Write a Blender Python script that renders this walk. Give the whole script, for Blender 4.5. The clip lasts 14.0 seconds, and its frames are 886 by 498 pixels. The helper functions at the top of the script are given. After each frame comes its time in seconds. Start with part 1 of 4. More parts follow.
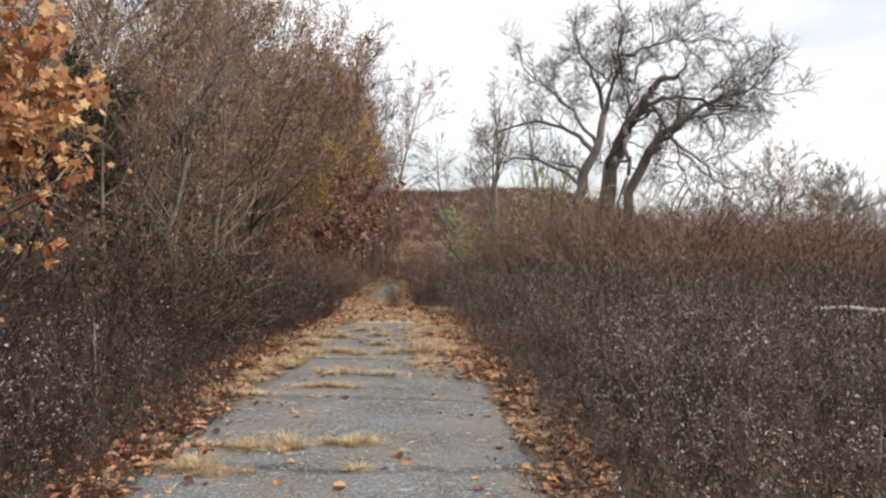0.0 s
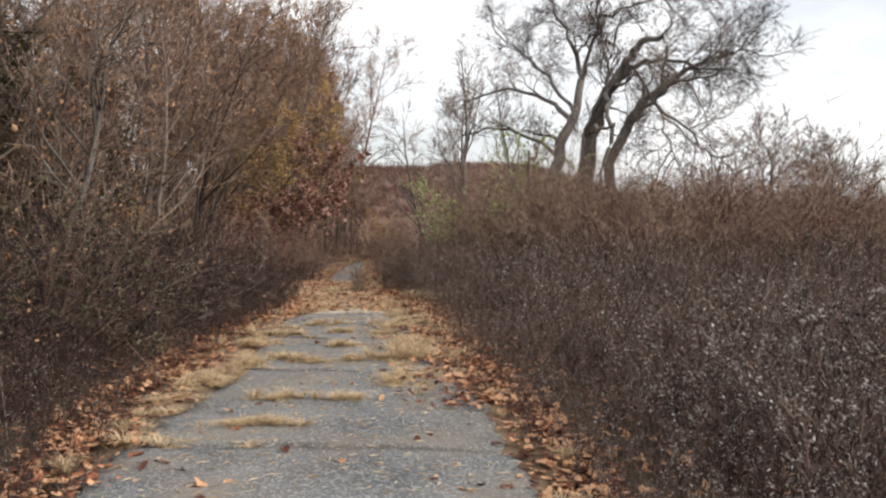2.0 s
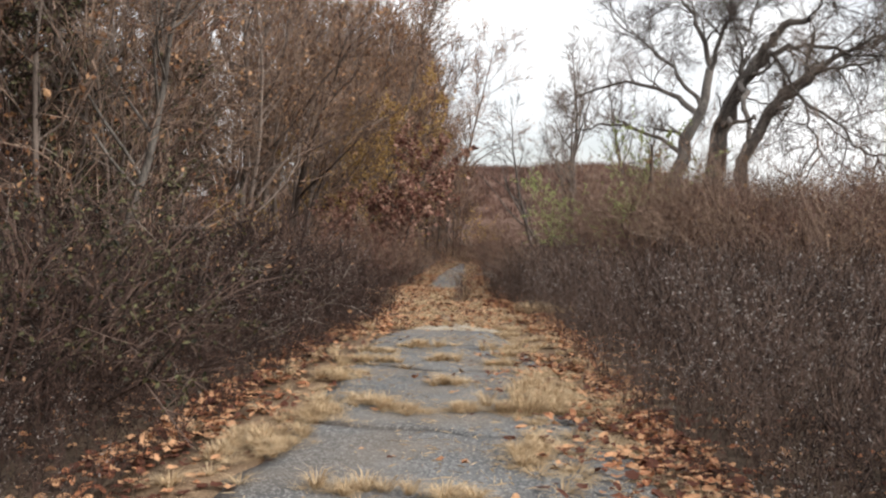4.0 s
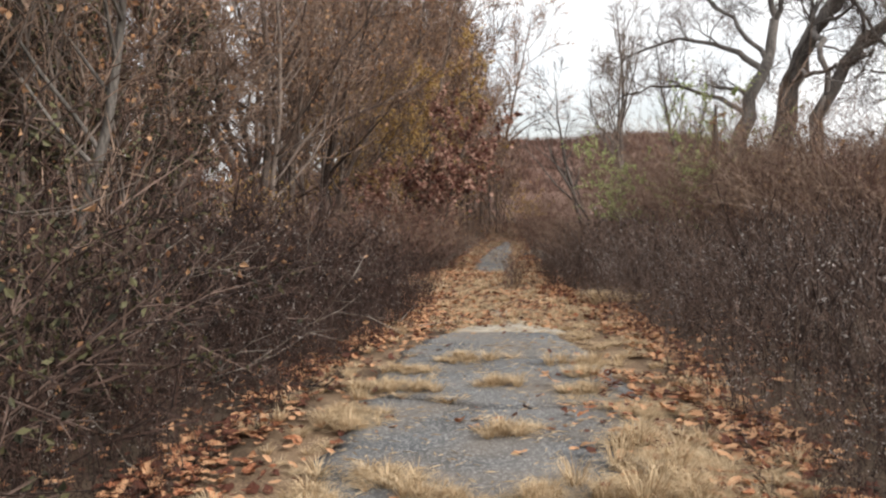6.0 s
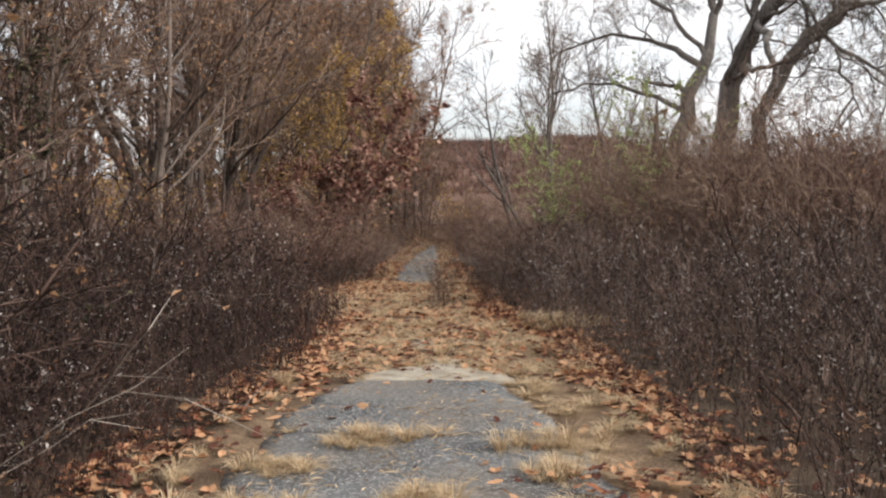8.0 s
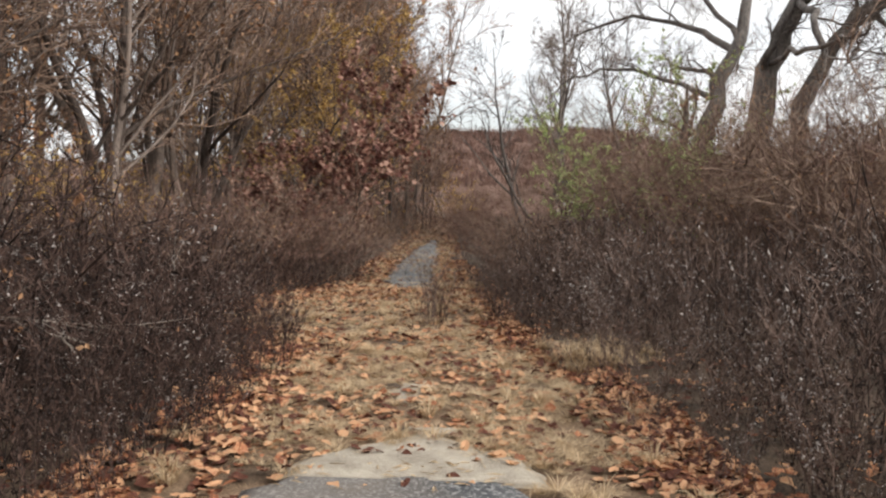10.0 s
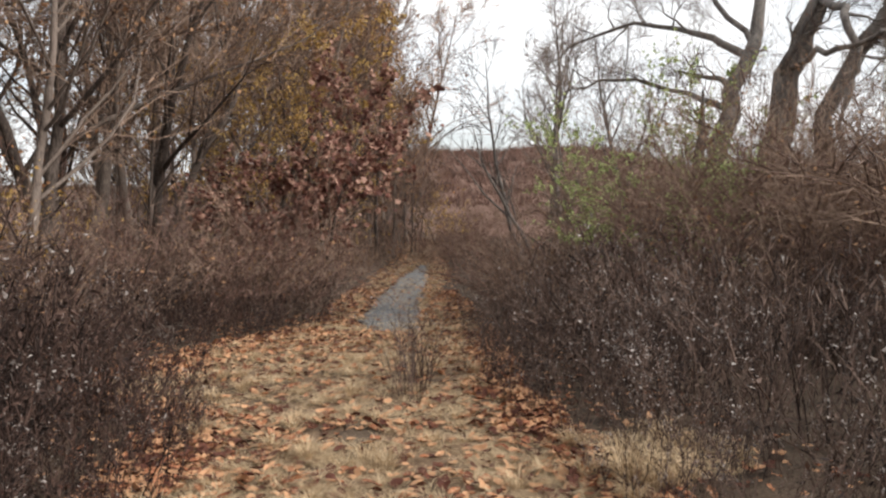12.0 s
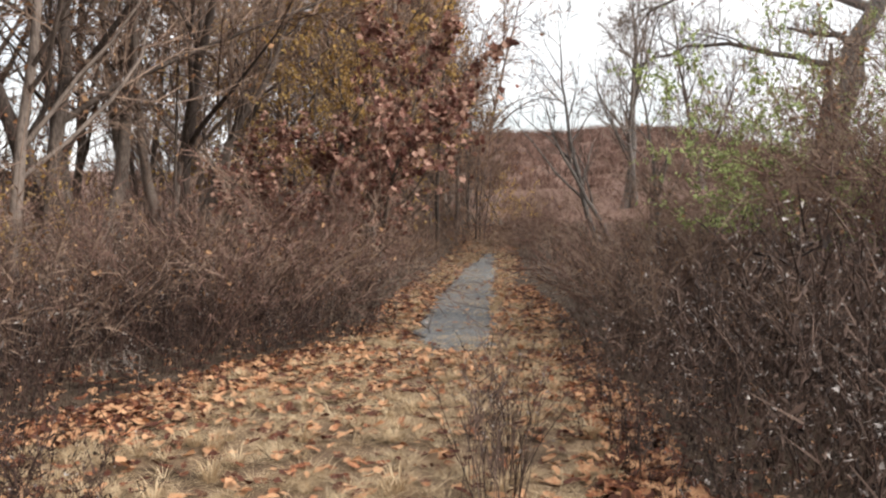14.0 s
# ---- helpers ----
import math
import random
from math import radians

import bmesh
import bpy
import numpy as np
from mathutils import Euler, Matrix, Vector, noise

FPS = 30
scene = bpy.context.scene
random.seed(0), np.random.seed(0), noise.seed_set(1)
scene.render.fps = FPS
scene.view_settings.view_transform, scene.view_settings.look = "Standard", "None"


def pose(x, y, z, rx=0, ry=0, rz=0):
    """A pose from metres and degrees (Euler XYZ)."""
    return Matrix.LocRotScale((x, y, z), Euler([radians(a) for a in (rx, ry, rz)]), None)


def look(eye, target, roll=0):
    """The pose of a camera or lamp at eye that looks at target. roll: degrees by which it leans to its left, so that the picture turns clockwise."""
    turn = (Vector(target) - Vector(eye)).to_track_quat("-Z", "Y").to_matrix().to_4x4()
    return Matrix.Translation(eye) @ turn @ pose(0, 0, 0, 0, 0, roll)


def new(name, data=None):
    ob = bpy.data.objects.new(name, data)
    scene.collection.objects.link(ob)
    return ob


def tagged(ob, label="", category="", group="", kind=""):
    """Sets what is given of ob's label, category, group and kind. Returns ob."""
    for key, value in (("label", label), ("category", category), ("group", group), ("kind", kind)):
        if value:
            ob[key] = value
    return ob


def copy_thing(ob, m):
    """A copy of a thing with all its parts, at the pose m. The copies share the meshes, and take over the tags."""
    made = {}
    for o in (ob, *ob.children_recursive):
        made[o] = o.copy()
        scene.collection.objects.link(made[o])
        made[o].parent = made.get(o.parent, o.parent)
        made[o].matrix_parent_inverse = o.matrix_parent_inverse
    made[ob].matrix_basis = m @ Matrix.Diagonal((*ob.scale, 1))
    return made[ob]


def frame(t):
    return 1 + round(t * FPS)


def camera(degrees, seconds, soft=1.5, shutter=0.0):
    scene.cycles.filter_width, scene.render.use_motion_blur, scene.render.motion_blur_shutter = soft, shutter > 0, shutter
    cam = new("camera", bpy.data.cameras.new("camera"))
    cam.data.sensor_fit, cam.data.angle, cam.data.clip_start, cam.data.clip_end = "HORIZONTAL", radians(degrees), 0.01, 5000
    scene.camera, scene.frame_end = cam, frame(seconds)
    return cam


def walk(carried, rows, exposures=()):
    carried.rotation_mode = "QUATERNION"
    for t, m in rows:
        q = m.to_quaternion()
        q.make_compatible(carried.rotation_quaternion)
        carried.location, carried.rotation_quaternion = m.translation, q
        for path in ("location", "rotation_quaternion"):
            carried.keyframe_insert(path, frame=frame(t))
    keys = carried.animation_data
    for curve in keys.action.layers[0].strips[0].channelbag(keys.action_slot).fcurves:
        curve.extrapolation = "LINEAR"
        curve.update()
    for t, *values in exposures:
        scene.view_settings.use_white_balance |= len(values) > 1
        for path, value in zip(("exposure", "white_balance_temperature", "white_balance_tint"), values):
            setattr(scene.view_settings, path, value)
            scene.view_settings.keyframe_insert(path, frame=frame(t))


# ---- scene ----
cam = camera(57.1, 14.0, soft=2.3)
METRES, EYE, TILT, LEAN, TURN = 19.7, 1.5, 0.0, 0.0, 0.0
ROWS = [
    (0.0, 0.0, 0.0, 0.0, 0.0, -0.27, -0.57),
    (0.5, -0.0021, 0.0371, -0.0015, 0.52, -1.58, -0.85),
    (1.0, -0.0031, 0.0722, -0.0015, -0.17, -1.1, -0.63),
    (1.5, -0.0057, 0.1077, -0.0026, -0.52, -2.44, -1.3),
    (2.0, -0.0075, 0.1433, -0.0021, -2.41, -1.91, 0.05),
    (2.5, -0.012, 0.1792, -0.003, 0.55, -1.52, -1.87),
    (3.0, -0.0155, 0.2131, -0.0029, 2.45, -0.53, -0.88),
    (5.5, -0.0345, 0.3841, -0.007, 7.58, -4.34, -1.76),
    (6.0, -0.0372, 0.4164, -0.0064, 7.5, -3.45, 0.93),
    (6.5, -0.0386, 0.4515, -0.0072, 3.39, -4.09, -1.05),
    (7.0, -0.0393, 0.4862, -0.0076, 1.45, -3.62, -0.72),
    (7.5, -0.042, 0.5213, -0.0088, 3.27, -3.18, -2.05),
    (8.0, -0.0454, 0.5584, -0.0091, 2.29, -3.37, 0.39),
    (8.5, -0.0481, 0.595, -0.0099, 2.8, -2.71, -1.72),
    (11.0, -0.0474, 0.7678, -0.0115, 2.52, -4.64, -0.56),
    (11.5, -0.0479, 0.8012, -0.0112, 4.07, -2.2, -2.81),
    (12.0, -0.0484, 0.8386, -0.0116, 2.09, -2.49, -0.4),
    (12.5, -0.0521, 0.8763, -0.0134, 4.06, -2.3, -2.45),
    (13.0, -0.0565, 0.9158, -0.015, 4.34, -3.55, 0.09),
    (13.5, -0.0621, 0.9548, -0.0163, 5.89, -2.8, -1.74),
    (14.0, -0.0661, 0.9958, -0.0161, 6.42, -3.57, -0.18),
]
walk(cam, [(t, pose(0, 0, EYE, TILT, LEAN, TURN) @ pose(METRES * x, METRES * y, METRES * z, 90 + pitch, roll, yaw)) for t, x, y, z, yaw, pitch, roll in ROWS],
     exposures=[(0.0, 0.42), (1.5, 0.42), (3.0, 0.4), (6.0, 0.46), (8.5, 0.4), (11.5, 0.46), (13.0, 0.37), (14.0, 0.66)])


# ---- world, sun, exposure ----
scene.view_settings.exposure = 0.0
world = bpy.data.worlds.new("world")
scene.world = world
world.use_nodes = True
wn, wl = world.node_tree.nodes, world.node_tree.links
wn.clear()
SUN_AZ, SUN_EL = 112.0, 33.0          # degrees to the right of the way ahead, and above the horizon
sky = wn.new("ShaderNodeTexSky")
sky.sky_type, sky.sun_disc = "NISHITA", False
sky.sun_elevation, sky.sun_rotation = radians(SUN_EL), radians(SUN_AZ)
sky.air_density, sky.dust_density, sky.ozone_density = 1.0, 2.5, 1.0
wtc = wn.new("ShaderNodeTexCoord")
wmap = wn.new("ShaderNodeMapping")
wmap.inputs["Scale"].default_value = (1.0, 1.0, 2.6)
wcl = wn.new("ShaderNodeTexNoise")
wcl.inputs["Scale"].default_value, wcl.inputs["Detail"].default_value = 2.2, 7.0
wrm = wn.new("ShaderNodeMapRange")
wrm.inputs["From Min"].default_value, wrm.inputs["From Max"].default_value = 0.34, 0.60
wrm.inputs["To Min"].default_value, wrm.inputs["To Max"].default_value = 0.42, 0.97
wmix = wn.new("ShaderNodeMix")
wmix.data_type = "RGBA"
wmix.inputs[7].default_value = (9.6, 9.6, 9.65, 1)      # thin bright cloud
wbg = wn.new("ShaderNodeBackground")
wbg.inputs["Strength"].default_value = 0.103
wout = wn.new("ShaderNodeOutputWorld")
wl.new(wtc.outputs["Generated"], wmap.inputs["Vector"])
wl.new(wmap.outputs["Vector"], wcl.inputs["Vector"])
wl.new(wcl.outputs["Fac"], wrm.inputs["Value"])
wl.new(wrm.outputs["Result"], wmix.inputs[0])
wl.new(sky.outputs["Color"], wmix.inputs[6])
wl.new(wmix.outputs[2], wbg.inputs["Color"])
wl.new(wbg.outputs["Background"], wout.inputs["Surface"])

sun = new("sun", bpy.data.lights.new("sun", "SUN"))
sun.data.energy, sun.data.angle, sun.data.color = 2.5, radians(10), (1.0, 0.96, 0.925)
sun.matrix_world = look((60 * math.sin(radians(SUN_AZ)), 60 * math.cos(radians(SUN_AZ)), 60 * math.tan(radians(SUN_EL))), (0, 0, 0))


# ---- materials ----
def mat(name, c1, c2, rough=0.85, scale=8.0, fine=90.0, bump=0.0, vary=0.0, rand="", through_light=0.0, c3=None, stretch=(1, 1, 1)):
    """Two colours mixed by noise at two scales; vary: spread of value from piece to piece; through_light: share of light let through a leaf."""
    m = bpy.data.materials.new(name)
    m.use_nodes = True
    n, l = m.node_tree.nodes, m.node_tree.links
    bsdf = n["Principled BSDF"]
    bsdf.inputs["Roughness"].default_value = rough
    bsdf.inputs["Specular IOR Level"].default_value = 0.25
    tc = n.new("ShaderNodeTexCoord")
    mp = n.new("ShaderNodeMapping")
    mp.inputs["Scale"].default_value = stretch
    l.new(tc.outputs["Object"], mp.inputs["Vector"])
    a, b = n.new("ShaderNodeTexNoise"), n.new("ShaderNodeTexNoise")
    a.inputs["Scale"].default_value, a.inputs["Detail"].default_value = scale, 5
    b.inputs["Scale"].default_value, b.inputs["Detail"].default_value = fine, 3
    l.new(mp.outputs["Vector"], a.inputs["Vector"])
    l.new(mp.outputs["Vector"], b.inputs["Vector"])
    add = n.new("ShaderNodeMath")
    add.operation = "MULTIPLY_ADD"
    add.inputs[1].default_value = 0.5
    half = n.new("ShaderNodeMath")
    half.operation = "MULTIPLY"
    half.inputs[1].default_value = 0.5
    l.new(b.outputs["Fac"], half.inputs[0])
    l.new(a.outputs["Fac"], add.inputs[0])
    l.new(half.outputs[0], add.inputs[2])
    ramp = n.new("ShaderNodeValToRGB")
    e = ramp.color_ramp.elements
    e[0].position, e[0].color = 0.36, (*c1, 1)
    e[1].position, e[1].color = 0.64, (*c2, 1)
    fac = add.outputs[0]
    if rand:
        if rand == "island":
            g = n.new("ShaderNodeNewGeometry")
            r = g.outputs["Random Per Island"]
        else:
            g = n.new("ShaderNodeObjectInfo")
            r = g.outputs["Random"]
        mx = n.new("ShaderNodeMapRange")
        mx.inputs["To Min"].default_value, mx.inputs["To Max"].default_value = -0.2 * vary, 0.2 * vary
        l.new(r, mx.inputs["Value"])
        ad = n.new("ShaderNodeMath")
        l.new(fac, ad.inputs[0])
        l.new(mx.outputs["Result"], ad.inputs[1])
        fac = ad.outputs[0]
    if c3:
        x = e.new(0.5)
        x.color = (*c3, 1)
    l.new(fac, ramp.inputs["Fac"])
    l.new(ramp.outputs["Color"], bsdf.inputs["Base Color"])
    if bump:
        bp = n.new("ShaderNodeBump")
        bp.inputs["Strength"].default_value, bp.inputs["Distance"].default_value = bump, 0.01
        l.new(b.outputs["Fac"], bp.inputs["Height"])
        l.new(bp.outputs["Normal"], bsdf.inputs["Normal"])
    if through_light:
        tr = n.new("ShaderNodeBsdfTranslucent")
        l.new(ramp.outputs["Color"], tr.inputs["Color"])
        ms = n.new("ShaderNodeMixShader")
        ms.inputs[0].default_value = through_light
        l.new(bsdf.outputs[0], ms.inputs[1])
        l.new(tr.outputs[0], ms.inputs[2])
        l.new(ms.outputs[0], n["Material Output"].inputs["Surface"])
    return m


M_SOIL = mat("soil_and_litter", (0.028, 0.021, 0.016), (0.15, 0.105, 0.07), 0.95, 2.3, 42, 1.0)
M_HILL = mat("hill_brush", (0.12, 0.068, 0.05), (0.23, 0.14, 0.105), 0.95, 0.12, 2.0, 0.5)
M_TRAIL = mat("trampled_straw", (0.055, 0.037, 0.024), (0.36, 0.25, 0.155), 0.95, 2.2, 75, 1.0, c3=(0.165, 0.108, 0.066))
M_SAND = mat("crumbled_sandy_gravel", (0.23, 0.195, 0.15), (0.54, 0.48, 0.385), 0.95, 5.0, 130, 0.8)
M_ASPHALT = mat("weathered_asphalt", (0.06, 0.062, 0.065), (0.2, 0.199, 0.195), 0.9, 1.3, 110, 0.8, c3=(0.115, 0.117, 0.119))
an, al = M_ASPHALT.node_tree.nodes, M_ASPHALT.node_tree.links      # pale stone chips in worn tar
avo = an.new("ShaderNodeTexVoronoi")
avo.inputs["Scale"].default_value = 75.0
atc = an.new("ShaderNodeTexCoord")
al.new(atc.outputs["Object"], avo.inputs["Vector"])
arp = an.new("ShaderNodeValToRGB")
arp.color_ramp.elements[0].position, arp.color_ramp.elements[0].color = 0.62, (0, 0, 0, 1)
arp.color_ramp.elements[1].position, arp.color_ramp.elements[1].color = 0.95, (1, 1, 1, 1)
asp = an.new("ShaderNodeSeparateColor")
al.new(avo.outputs["Color"], asp.inputs["Color"])
al.new(asp.outputs["Red"], arp.inputs["Fac"])
amx = an.new("ShaderNodeMix")
amx.data_type = "RGBA"
amx.inputs[7].default_value = (0.34, 0.335, 0.32, 1)
al.new(arp.outputs["Color"], amx.inputs[0])
al.new(an["Color Ramp"].outputs["Color"], amx.inputs[6])
adu = an.new("ShaderNodeTexNoise")      # brownish dust in patches
adu.inputs["Scale"].default_value, adu.inputs["Detail"].default_value = 1.1, 6
al.new(atc.outputs["Object"], adu.inputs["Vector"])
adr = an.new("ShaderNodeMapRange")
adr.inputs["From Min"].default_value, adr.inputs["From Max"].default_value, adr.inputs["To Max"].default_value = 0.42, 0.72, 0.65
al.new(adu.outputs["Fac"], adr.inputs["Value"])
ad2 = an.new("ShaderNodeMix")
ad2.data_type = "RGBA"
ad2.inputs[7].default_value = (0.235, 0.19, 0.145, 1)
al.new(adr.outputs["Result"], ad2.inputs[0])
al.new(amx.outputs[2], ad2.inputs[6])
al.new(ad2.outputs[2], an["Principled BSDF"].inputs["Base Color"])
M_BARK = mat("grey_brown_bark", (0.062, 0.047, 0.039), (0.225, 0.178, 0.148), 0.9, 5, 40, 0.9, 0.8, "object", stretch=(1, 1, 0.25))
M_PALEBARK = mat("pale_bark", (0.09, 0.078, 0.067), (0.25, 0.222, 0.197), 0.9, 5, 40, 0.7, 0.6, "object", stretch=(1, 1, 0.25))
M_OLDBARK = mat("old_tree_bark", (0.06, 0.052, 0.047), (0.24, 0.212, 0.19), 0.92, 3, 22, 1.0, stretch=(1, 1, 0.2))
M_TWIG = mat("brown_twigs", (0.088, 0.055, 0.041), (0.315, 0.218, 0.16), 0.9, 1.2, 20, 0, 1.0, "island")
M_REDTWIG = mat("reddish_twigs", (0.085, 0.049, 0.039), (0.25, 0.152, 0.118), 0.9, 1.2, 20, 0, 1.0, "island")
M_WEED = mat("dead_weed_stalks", (0.033, 0.022, 0.0185), (0.16, 0.108, 0.085), 0.9, 1.0, 25, 0, 1.1, "island")
M_SEED = mat("grey_seed_heads", (0.13, 0.108, 0.097), (0.47, 0.425, 0.39), 0.95, 2.0, 60, 0, 1.2, "island", 0.2)
M_CANE = mat("bleached_canes", (0.15, 0.122, 0.10), (0.36, 0.31, 0.265), 0.85, 4, 40, 0, 0.9, "island")
# brown of dead brush, lowered further to carry the shadows between stalks
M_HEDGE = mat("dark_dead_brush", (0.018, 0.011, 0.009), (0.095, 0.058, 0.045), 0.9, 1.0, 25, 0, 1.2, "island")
M_BLEACHED = mat("bleached_wood", (0.38, 0.34, 0.30), (0.62, 0.58, 0.53), 0.85, 4, 40, 0.4)
M_STRAW = mat("dry_straw_grass", (0.38, 0.265, 0.15), (0.72, 0.565, 0.37), 0.9, 3, 40, 0, 1.0, "island", 0.25)
M_LEAF_LITTER = mat("fallen_leaves", (0.10, 0.036, 0.022), (0.58, 0.33, 0.18), 0.75, 3, 60, 0.2, 2.0, "island", 0.15, c3=(0.37, 0.145, 0.07))
M_LEAF_PIECE = mat("fallen_leaf", (0.10, 0.036, 0.022), (0.58, 0.33, 0.18), 0.75, 3, 60, 0.2, 2.0, "object", 0.15, c3=(0.37, 0.145, 0.07))
M_ORANGE = mat("orange_maple_leaves", (0.33, 0.135, 0.06), (0.66, 0.42, 0.21), 0.7, 2, 30, 0, 1.6, "island", 0.35, c3=(0.50, 0.245, 0.105))
M_OAK = mat("russet_oak_leaves", (0.11, 0.042, 0.032), (0.48, 0.29, 0.215), 0.6, 2, 30, 0, 1.4, "island", 0.25, c3=(0.235, 0.098, 0.07))
M_YELLOW = mat("yellow_leaves", (0.34, 0.195, 0.055), (0.60, 0.41, 0.15), 0.7, 2, 30, 0, 1.2, "island", 0.35)
M_GREEN = mat("yellow_green_leaves", (0.20, 0.25, 0.085), (0.50, 0.57, 0.24), 0.65, 2, 30, 0, 1.2, "island", 0.35)
# dull green taken nearly to black, so the wood's shade sits in the colour
M_DARKGREEN = mat("dull_green_leaves", (0.02, 0.02, 0.011), (0.13, 0.12, 0.058), 0.6, 2, 30, 0, 1.3, "island", 0.2)
M_BROWNLEAF = mat("withered_brown_leaves", (0.20, 0.10, 0.052), (0.52, 0.31, 0.17), 0.8, 2, 30, 0, 1.3, "island", 0.25)
M_RUSTLEAF = mat("rust_leaves", (0.26, 0.12, 0.055), (0.55, 0.29, 0.14), 0.8, 2, 30, 0, 1.3, "island", 0.3)


# ---- mesh building ----
class Geo:
    """Collects triangles of tubes and leaves."""

    def __init__(self):
        self.v, self.f, self.n = [], [], 0

    def add(self, verts, tris):
        self.v.append(np.asarray(verts, float))
        self.f.append(np.asarray(tris, int) + self.n)
        self.n += len(verts)

    def tube(self, pts, radii, sides=3, gnarl=0.0):
        pts = np.asarray(pts, float)
        d = np.gradient(pts, axis=0)
        d /= np.linalg.norm(d, axis=1)[:, None] + 1e-9
        ref = np.array((0.31, 0.17, 0.93)) if abs(d[0, 2]) < 0.8 else np.array((0.93, 0.3, 0.1))
        u = np.cross(d, ref)
        u /= np.linalg.norm(u, axis=1)[:, None]
        w = np.cross(d, u)
        k, tip = len(pts), radii[-1] <= 0
        a = np.arange(sides) * 2 * np.pi / sides
        m = k - 1 if tip else k
        rr = np.repeat(np.asarray(radii[:m], float)[:, None], sides, 1)
        if gnarl:
            rr = rr * (1 + gnarl * np.random.uniform(-1, 1, rr.shape))
        ring = pts[:m, None, :] + rr[:, :, None] * (u[:m, None, :] * np.cos(a)[None, :, None] + w[:m, None, :] * np.sin(a)[None, :, None])
        verts = ring.reshape(-1, 3)
        i = np.arange(sides)
        j = (i + 1) % sides
        t = []
        for r in range(m - 1):
            o, p = r * sides, (r + 1) * sides
            t += [np.stack((o + i, o + j, p + j), 1), np.stack((o + i, p + j, p + i), 1)]
        if tip:
            verts = np.vstack((verts, pts[-1:]))
            o = (m - 1) * sides
            t.append(np.stack((o + i, o + j, np.full(sides, m * sides)), 1))
        self.add(verts, np.vstack(t))

    def leaf(self, p, along, size, width=0.6, shape=None, droop=0.0):
        along = along / (np.linalg.norm(along) + 1e-9)
        side = np.cross(along, np.random.normal(size=3))
        side /= np.linalg.norm(side) + 1e-9
        up = np.cross(side, along)
        s = LEAF if shape is None else shape
        c = s[:, 0:1] * along * size + s[:, 1:2] * side * size * width + s[:, 2:3] * up * size * np.random.uniform(0.3, 1.6)
        k = len(s)
        self.add(p + c, [(0, q, q + 1) for q in range(1, k - 1)] + ([(0, k - 1, 1)] if k > 4 else []))

    def arrays(self):
        if not self.v:
            return np.zeros((0, 3)), np.zeros((0, 3), int)
        return np.vstack(self.v), np.vstack(self.f)

    def mesh(self, name, material, smooth=False):
        return np_mesh(name, *self.arrays(), material, smooth)


LEAF = np.array([(0, 0, 0), (0.5, 0.5, 0.12), (1, 0, -0.08), (0.5, -0.5, 0.12)])
LOBES = []
for q in range(11):
    ang = math.pi * (q / 5.0) + math.pi
    rad = (0.56 if q % 2 else 0.36) if q not in (0, 10) else 0.3
    LOBES.append((0.45 - rad * math.cos(ang) * -1, rad * math.sin(ang) * 1.5, 0.1 * rad * (1 if q % 3 else -1)))
LOBED = np.array([(0.45, 0, 0.08)] + LOBES[:-1])


def np_mesh(name, v, f, material, smooth=False):
    me = bpy.data.meshes.new(name)
    me.vertices.add(len(v))
    me.vertices.foreach_set("co", np.ascontiguousarray(v, dtype=np.float32).ravel())
    me.loops.add(f.size)
    me.loops.foreach_set("vertex_index", np.ascontiguousarray(f, dtype=np.int32).ravel())
    me.polygons.add(len(f))
    me.polygons.foreach_set("loop_start", np.arange(0, f.size, 3, dtype=np.int32))
    me.polygons.foreach_set("use_smooth", np.full(len(f), smooth))
    me.materials.append(material)
    me.update(calc_edges=True)
    me.validate()
    return me


def part(name, mesh, parent, label=""):
    ob = new(name, mesh)
    ob.parent = parent
    if label:
        ob["label"] = label
    return ob


def rot_z(a):
    return np.array(((math.cos(a), -math.sin(a), 0), (math.sin(a), math.cos(a), 0), (0, 0, 1)))


def scatter(variants, places):
    """Joins copies of (verts, tris) variants at places (which, x, y, z, turn, scale, lean) into one pair of arrays."""
    vs, fs, n = [], [], 0
    for k, x, y, z, turn, s, lean in places:
        v, f = variants[k]
        w = (v * s) @ rot_z(turn).T
        w = w + np.array((x, y, z))
        w[:, 0] += lean * (w[:, 2] - z)
        vs.append(w)
        fs.append(f + n)
        n += len(v)
    return np.vstack(vs), np.vstack(fs)


# ---- the lie of the land ----
YS = [-30, 3, 7, 8.5, 10, 12, 16, 19, 21.6, 22.7, 23.7, 26.5, 28.6, 32, 36, 45, 60, 80]
LEFT = [-1.9, -1.95, -2.05, -2.3, -2.6, -2.6, -2.8, -2.6, -2.75, -3.0, -4.5, -3.8, -3.0, -3.2, -3.4, -3.7, -4.4, -5.6]
RIGHT = [0.8, 0.78, 0.74, 0.7, 0.62, 0.5, 0.35, 0.15, -0.15, -0.5, -0.75, -0.9, -1.05, -1.3, -1.8, -2.1, -2.9, -3.6]


def left_edge(y):
    return float(np.interp(y, YS, LEFT)) + 0.16 * noise.noise((0.3, y * 1.3, 2.0))


def right_edge(y):
    return float(np.interp(y, YS, RIGHT)) + 0.14 * noise.noise((5.3, y * 1.3, 2.0))


def smooth(a, b, x):
    t = np.clip((x - a) / (b - a), 0, 1)
    return t * t * (3 - 2 * t)


